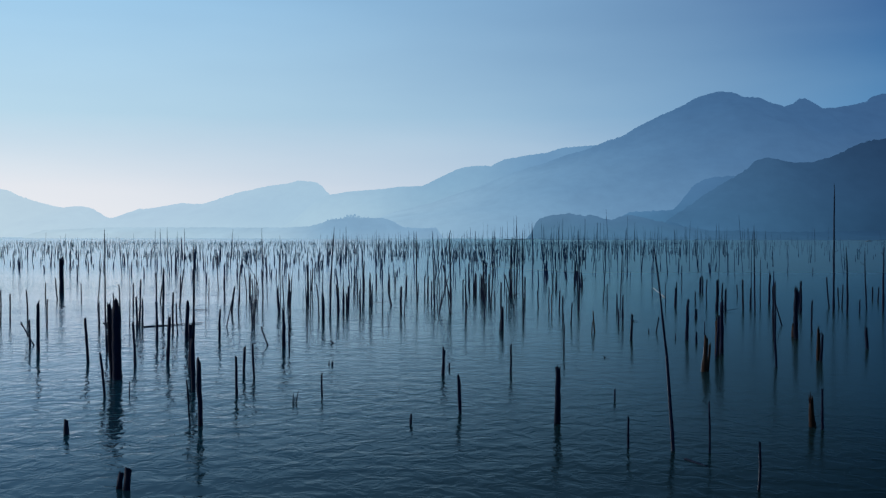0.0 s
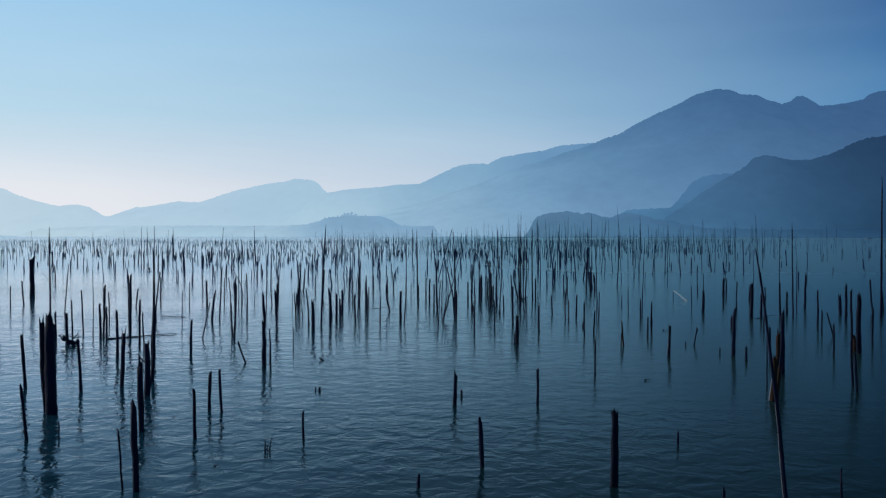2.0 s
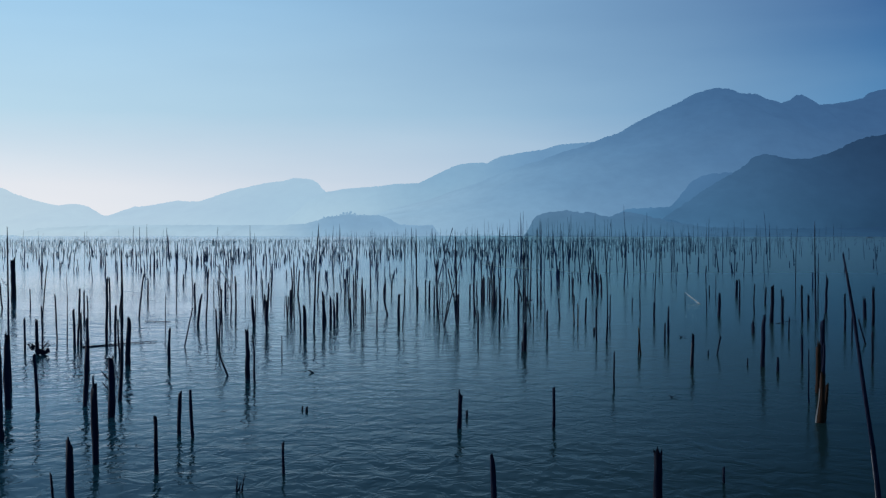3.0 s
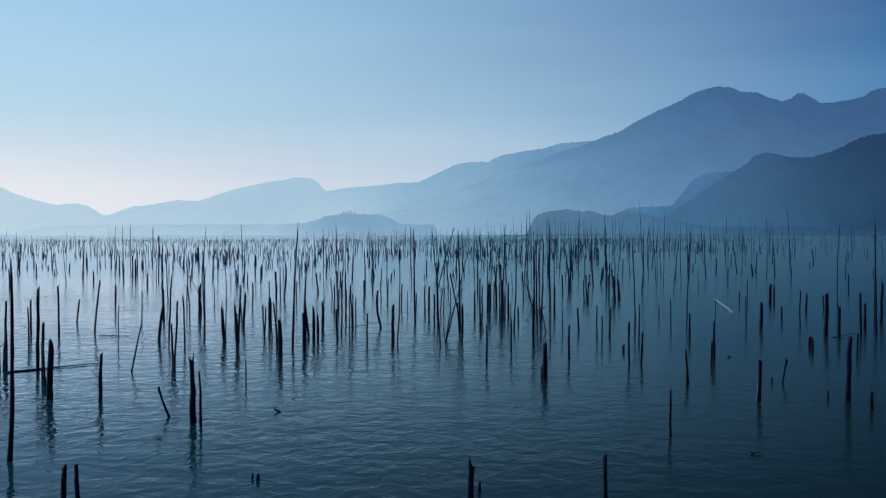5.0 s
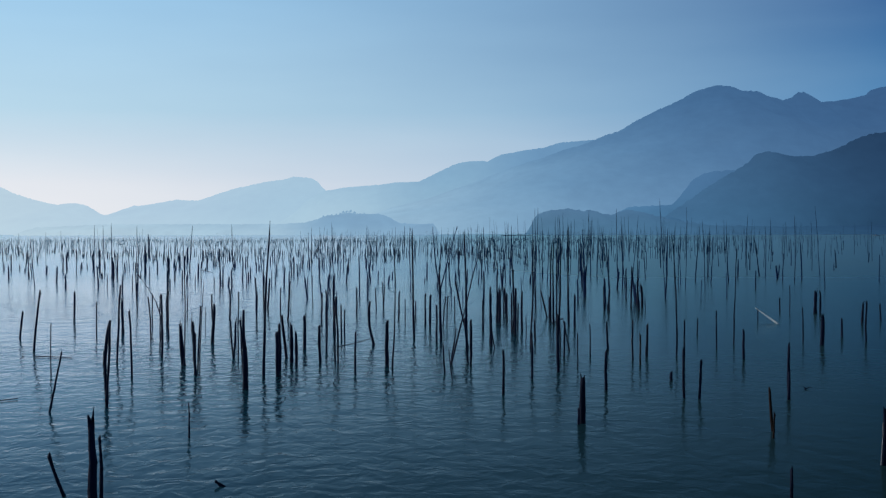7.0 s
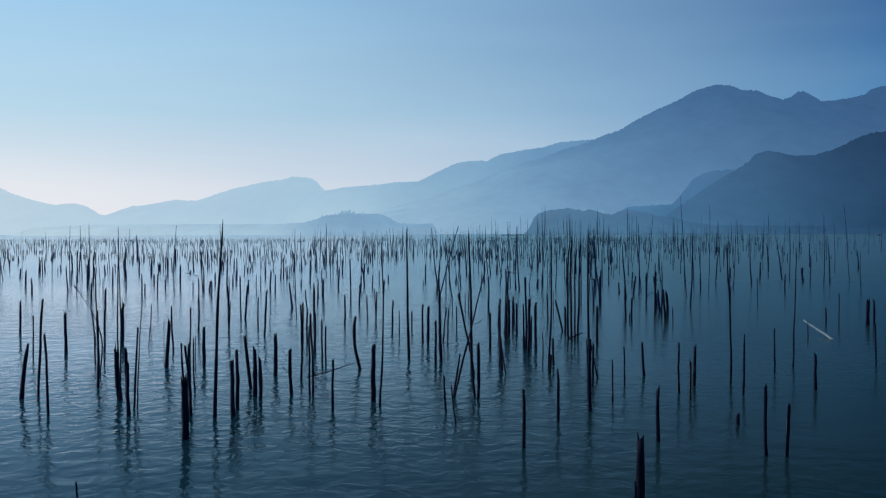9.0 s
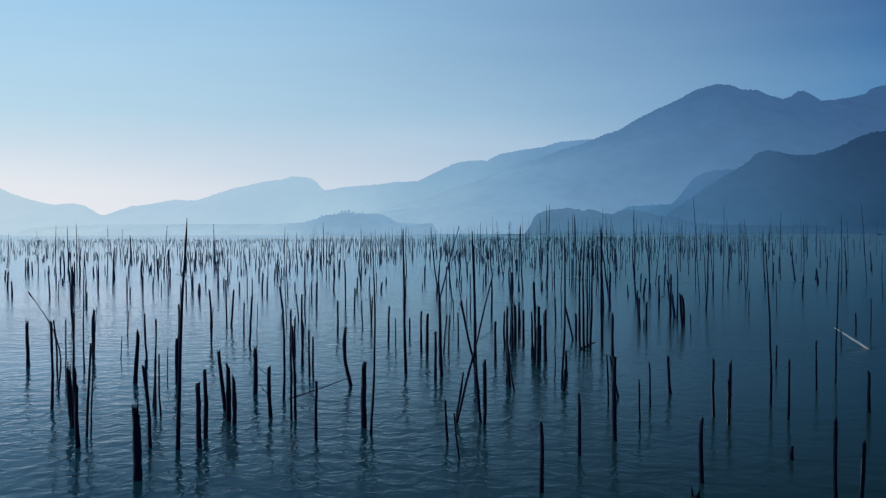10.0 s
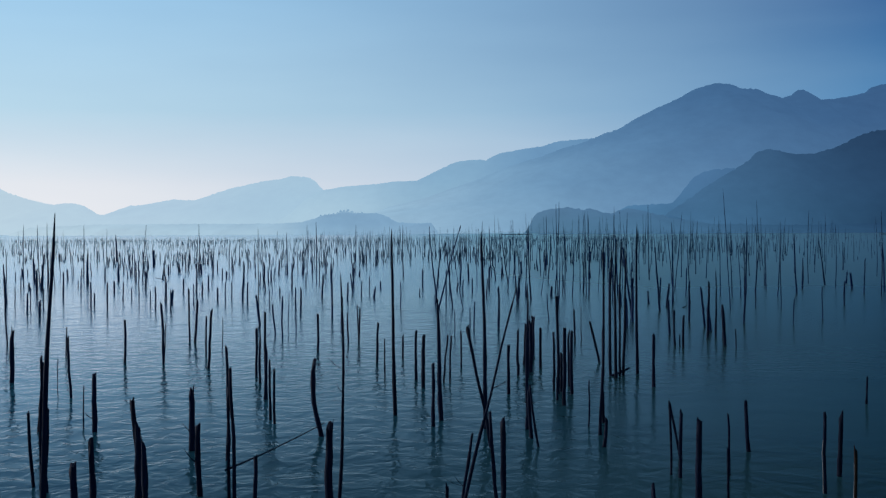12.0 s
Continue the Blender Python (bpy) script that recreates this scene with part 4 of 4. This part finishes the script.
def sprig(x, y, seed):
    """A bunch of thin drowned twigs that fan out of the water."""
    rng = random.Random(seed)
    root = new("dead_sprig")
    root.location = (x, y, 0)
    for k in range(7):
        a, h = rng.uniform(-0.8, 0.8), rng.uniform(0.10, 0.30)
        tip = Vector((math.sin(a) * h * 0.7, rng.uniform(-0.08, 0.08), h))
        mid = tip * 0.5 + Vector((rng.uniform(-0.03, 0.03), 0, 0.05))
        bm = bmesh.new()
        stem(bm, [(0.02 * (k - 3), 0, -0.12), mid, tip], [0.010, 0.007, 0.003], 4, rng)
        part("twig", bm, WOOD, root)
    return tagged(root, "fan of thin dead twigs rising from the lake", "dead branch")


sprig(-3.57, 28.55, 77)

# ---- far boats and the trees of the headland ----
HULL = material("white_boat_paint")
noisy = noise_node(HULL[1], stretched(HULL[1], (2, 2, 6)), 1.0, 3)
link(HULL[1], ramp(HULL[1], noisy, [(0.3, (0.55, 0.57, 0.58)), (0.7, (0.78, 0.79, 0.80))]), HULL[2].inputs["Base Color"])
HULL[2].inputs["Roughness"].default_value = 0.4


def far_boat(x, y, length, turn):
    """A small white boat: a hull with a raked bow, and a cabin."""
    root = new("motor_boat")
    root.matrix_world = pose(x, y, 0, 0, 0, turn)
    bm = bmesh.new()
    rings = []
    for u, w, top in ((-0.5, 0.13, 0.11), (-0.2, 0.16, 0.11), (0.2, 0.14, 0.13), (0.42, 0.06, 0.16), (0.52, 0.01, 0.18)):
        rings.append([bm.verts.new((length * a, length * b, length * c)) for a, b, c in ((u, -w, top), (u * 0.94, -w * 0.6, -0.03), (u * 0.94, w * 0.6, -0.03), (u, w, top))])
    for p, q in zip(rings, rings[1:]):
        for i in range(4):
            bm.faces.new((p[i], p[(i + 1) % 4], q[(i + 1) % 4], q[i]))
    bm.faces.new(rings[0])
    bm.faces.new(list(reversed(rings[-1])))
    part("hull", bm, HULL[0], root, smooth=False)
    bm = bmesh.new()
    bmesh.ops.create_cube(bm, size=1.0, matrix=pose(-0.05 * length, 0, 0.18 * length) @ Matrix.Diagonal((0.36 * length, 0.2 * length, 0.15 * length, 1)))
    bmesh.ops.bevel(bm, geom=bm.edges[:], offset=0.03 * length, segments=2, affect="EDGES")
    part("cabin", bm, HULL[0], root, smooth=False)
    return tagged(root, "small white boat lying far out on the lake", "boat")


far_boat(96.0, 1460.0, 6.5, 12)
far_boat(372.0, 1040.0, 5.5, -8)


def far_tree(x, y, z, height, seed):
    """A hazy tree on the headland: a tapered trunk under a crown of uneven clumps."""
    rng = random.Random(seed)
    root = new("far_tree")
    root.location = (x, y, z)
    bm = bmesh.new()
    stem(bm, [(0, 0, -6), (0.1, 0, height * 0.3), (0, 0, height * 0.8)], [0.5, 0.35, 0.1], 6, rng)
    # trees share the headland's material, with its painted haze glow
    part("trunk", bm, LOW, root)
    bm = bmesh.new()
    for _ in range(34):
        up = rng.uniform(0.05, 0.95)
        reach = height * 0.52 * math.sin(math.pi * (0.2 + 0.75 * up))
        at_clump = Vector((rng.uniform(-reach, reach), rng.uniform(-reach, reach), height * up))
        lump = bmesh.ops.create_icosphere(bm, subdivisions=1, radius=height * rng.uniform(0.08, 0.16), matrix=Matrix.Translation(at_clump))["verts"]
        for v in lump:
            v.co += Vector((rng.uniform(-0.3, 0.3), rng.uniform(-0.3, 0.3), rng.uniform(-0.3, 0.3)))
    part("crown", bm, LOW, root)
    return tagged(root, "hazy blue tree on the crest of the far headland", "tree", "trees on the headland")


for k, (across, foot, tall) in enumerate(((-197, 37, 4), (-190, 37, 6), (-184, 38, 9), (-177, 39, 9), (-170, 39, 10), (-163, 38, 8), (-157, 38, 4), (-144, 38, 5), (-222, 33, 5), (-214, 35, 4), (-206, 36, 4))):
    far_tree(across, 2296, foot, 0.8 * tall, 300 + k)

# ---- the far field of trunks ----


def thin_field(seed, near, far, count, mat, label, single=0.0):
    """A field of drowned trunks; those that stand nearer than single are things of their own."""
    rng = random.Random(seed)
    verts, faces = [], []

    def pole(x, y, h, r, lean):
        s, b = 5, len(verts)
        lev = [(-0.2, 1.0), (h * 0.55, 0.88), (h, 0.35 if h > 2.2 else 0.72)]
        for z, w in lev:
            for i in range(s):
                a = math.tau * i / s + x
                verts.append((x + lean * max(z, 0) / h + 0.015 * math.sin(z * 1.3 + x) + r * w * math.cos(a), y + r * w * math.sin(a), z + (rng.uniform(-r, r) if z == h else 0)))
        for k in range(2):
            for i in range(s):
                faces.append((b + k * s + i, b + k * s + (i + 1) % s, b + (k + 1) * s + (i + 1) % s, b + (k + 1) * s + i))
        faces.append(tuple(b + 2 * s + i for i in range(s)))

    made = 0
    while made < count:
        y = 46 + math.sqrt(rng.uniform(near ** 2, far ** 2))
        side_x = rng.uniform(-0.42, 0.42)
        d = y - 44
        x = side_x * (d + 30)
        clump = 0.5 + 0.9 * noise.noise(Vector((x * 0.035, y * 0.022, 3.3))) + 1.0 * noise.noise(Vector((x * 0.15, y * 0.07, 8.0)))
        keep = 0.75 if side_x < 0.12 else max(0.10, 0.75 - (side_x - 0.12) * 3.4)
        if d < 300:
            keep *= 0.5 if side_x < -0.12 else 0.85
        if 0.0 < side_x < 0.13 and d < 220:  # the densest stand
            keep *= 1.8
        if d < 105:
            keep *= 0.55
        if rng.random() > keep * max(0.0, clump) * 1.5:
            continue
        made += 1
        pick, low = rng.random(), (0.68 if side_x < -0.1 else 0.45 if side_x < 0.08 else 0.22)
        if far > 400:
            h = rng.uniform(0.7, 1.6) if pick < low else rng.uniform(1.4, 3.0) if pick < low + 0.4 else rng.uniform(3.0, 5.2)
        else:
            h = rng.uniform(0.4, 1.3) if pick < low else rng.uniform(1.1, 2.3) if pick < low + 0.26 else rng.uniform(2.2, 5.2)
        if side_x > 0.02 and far < 400:
            h *= 1.25
        r = rng.uniform(0.035, 0.08) if h < 2.2 else rng.uniform(0.022, 0.045)
        lean = rng.gauss(0, 0.055) * h
        if y < single:
            trunk(x, y, h, r, lean)
        else:
            pole(x, y, h, r, lean)
    me = bpy.data.meshes.new("far_trunks")
    me.from_pydata(verts, [], faces)
    me.materials.append(mat)
    me.shade_smooth()
    tagged(new("far_trunks", me), label, "dead trees", kind="stuff")


# both fields use wood colours with distance haze painted in
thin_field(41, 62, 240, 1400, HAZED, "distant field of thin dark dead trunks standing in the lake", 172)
thin_field(43, 240, 640, 3300, HAZED_FAR, "far belt of thin dead trunks in the lake, greyed by painted haze")
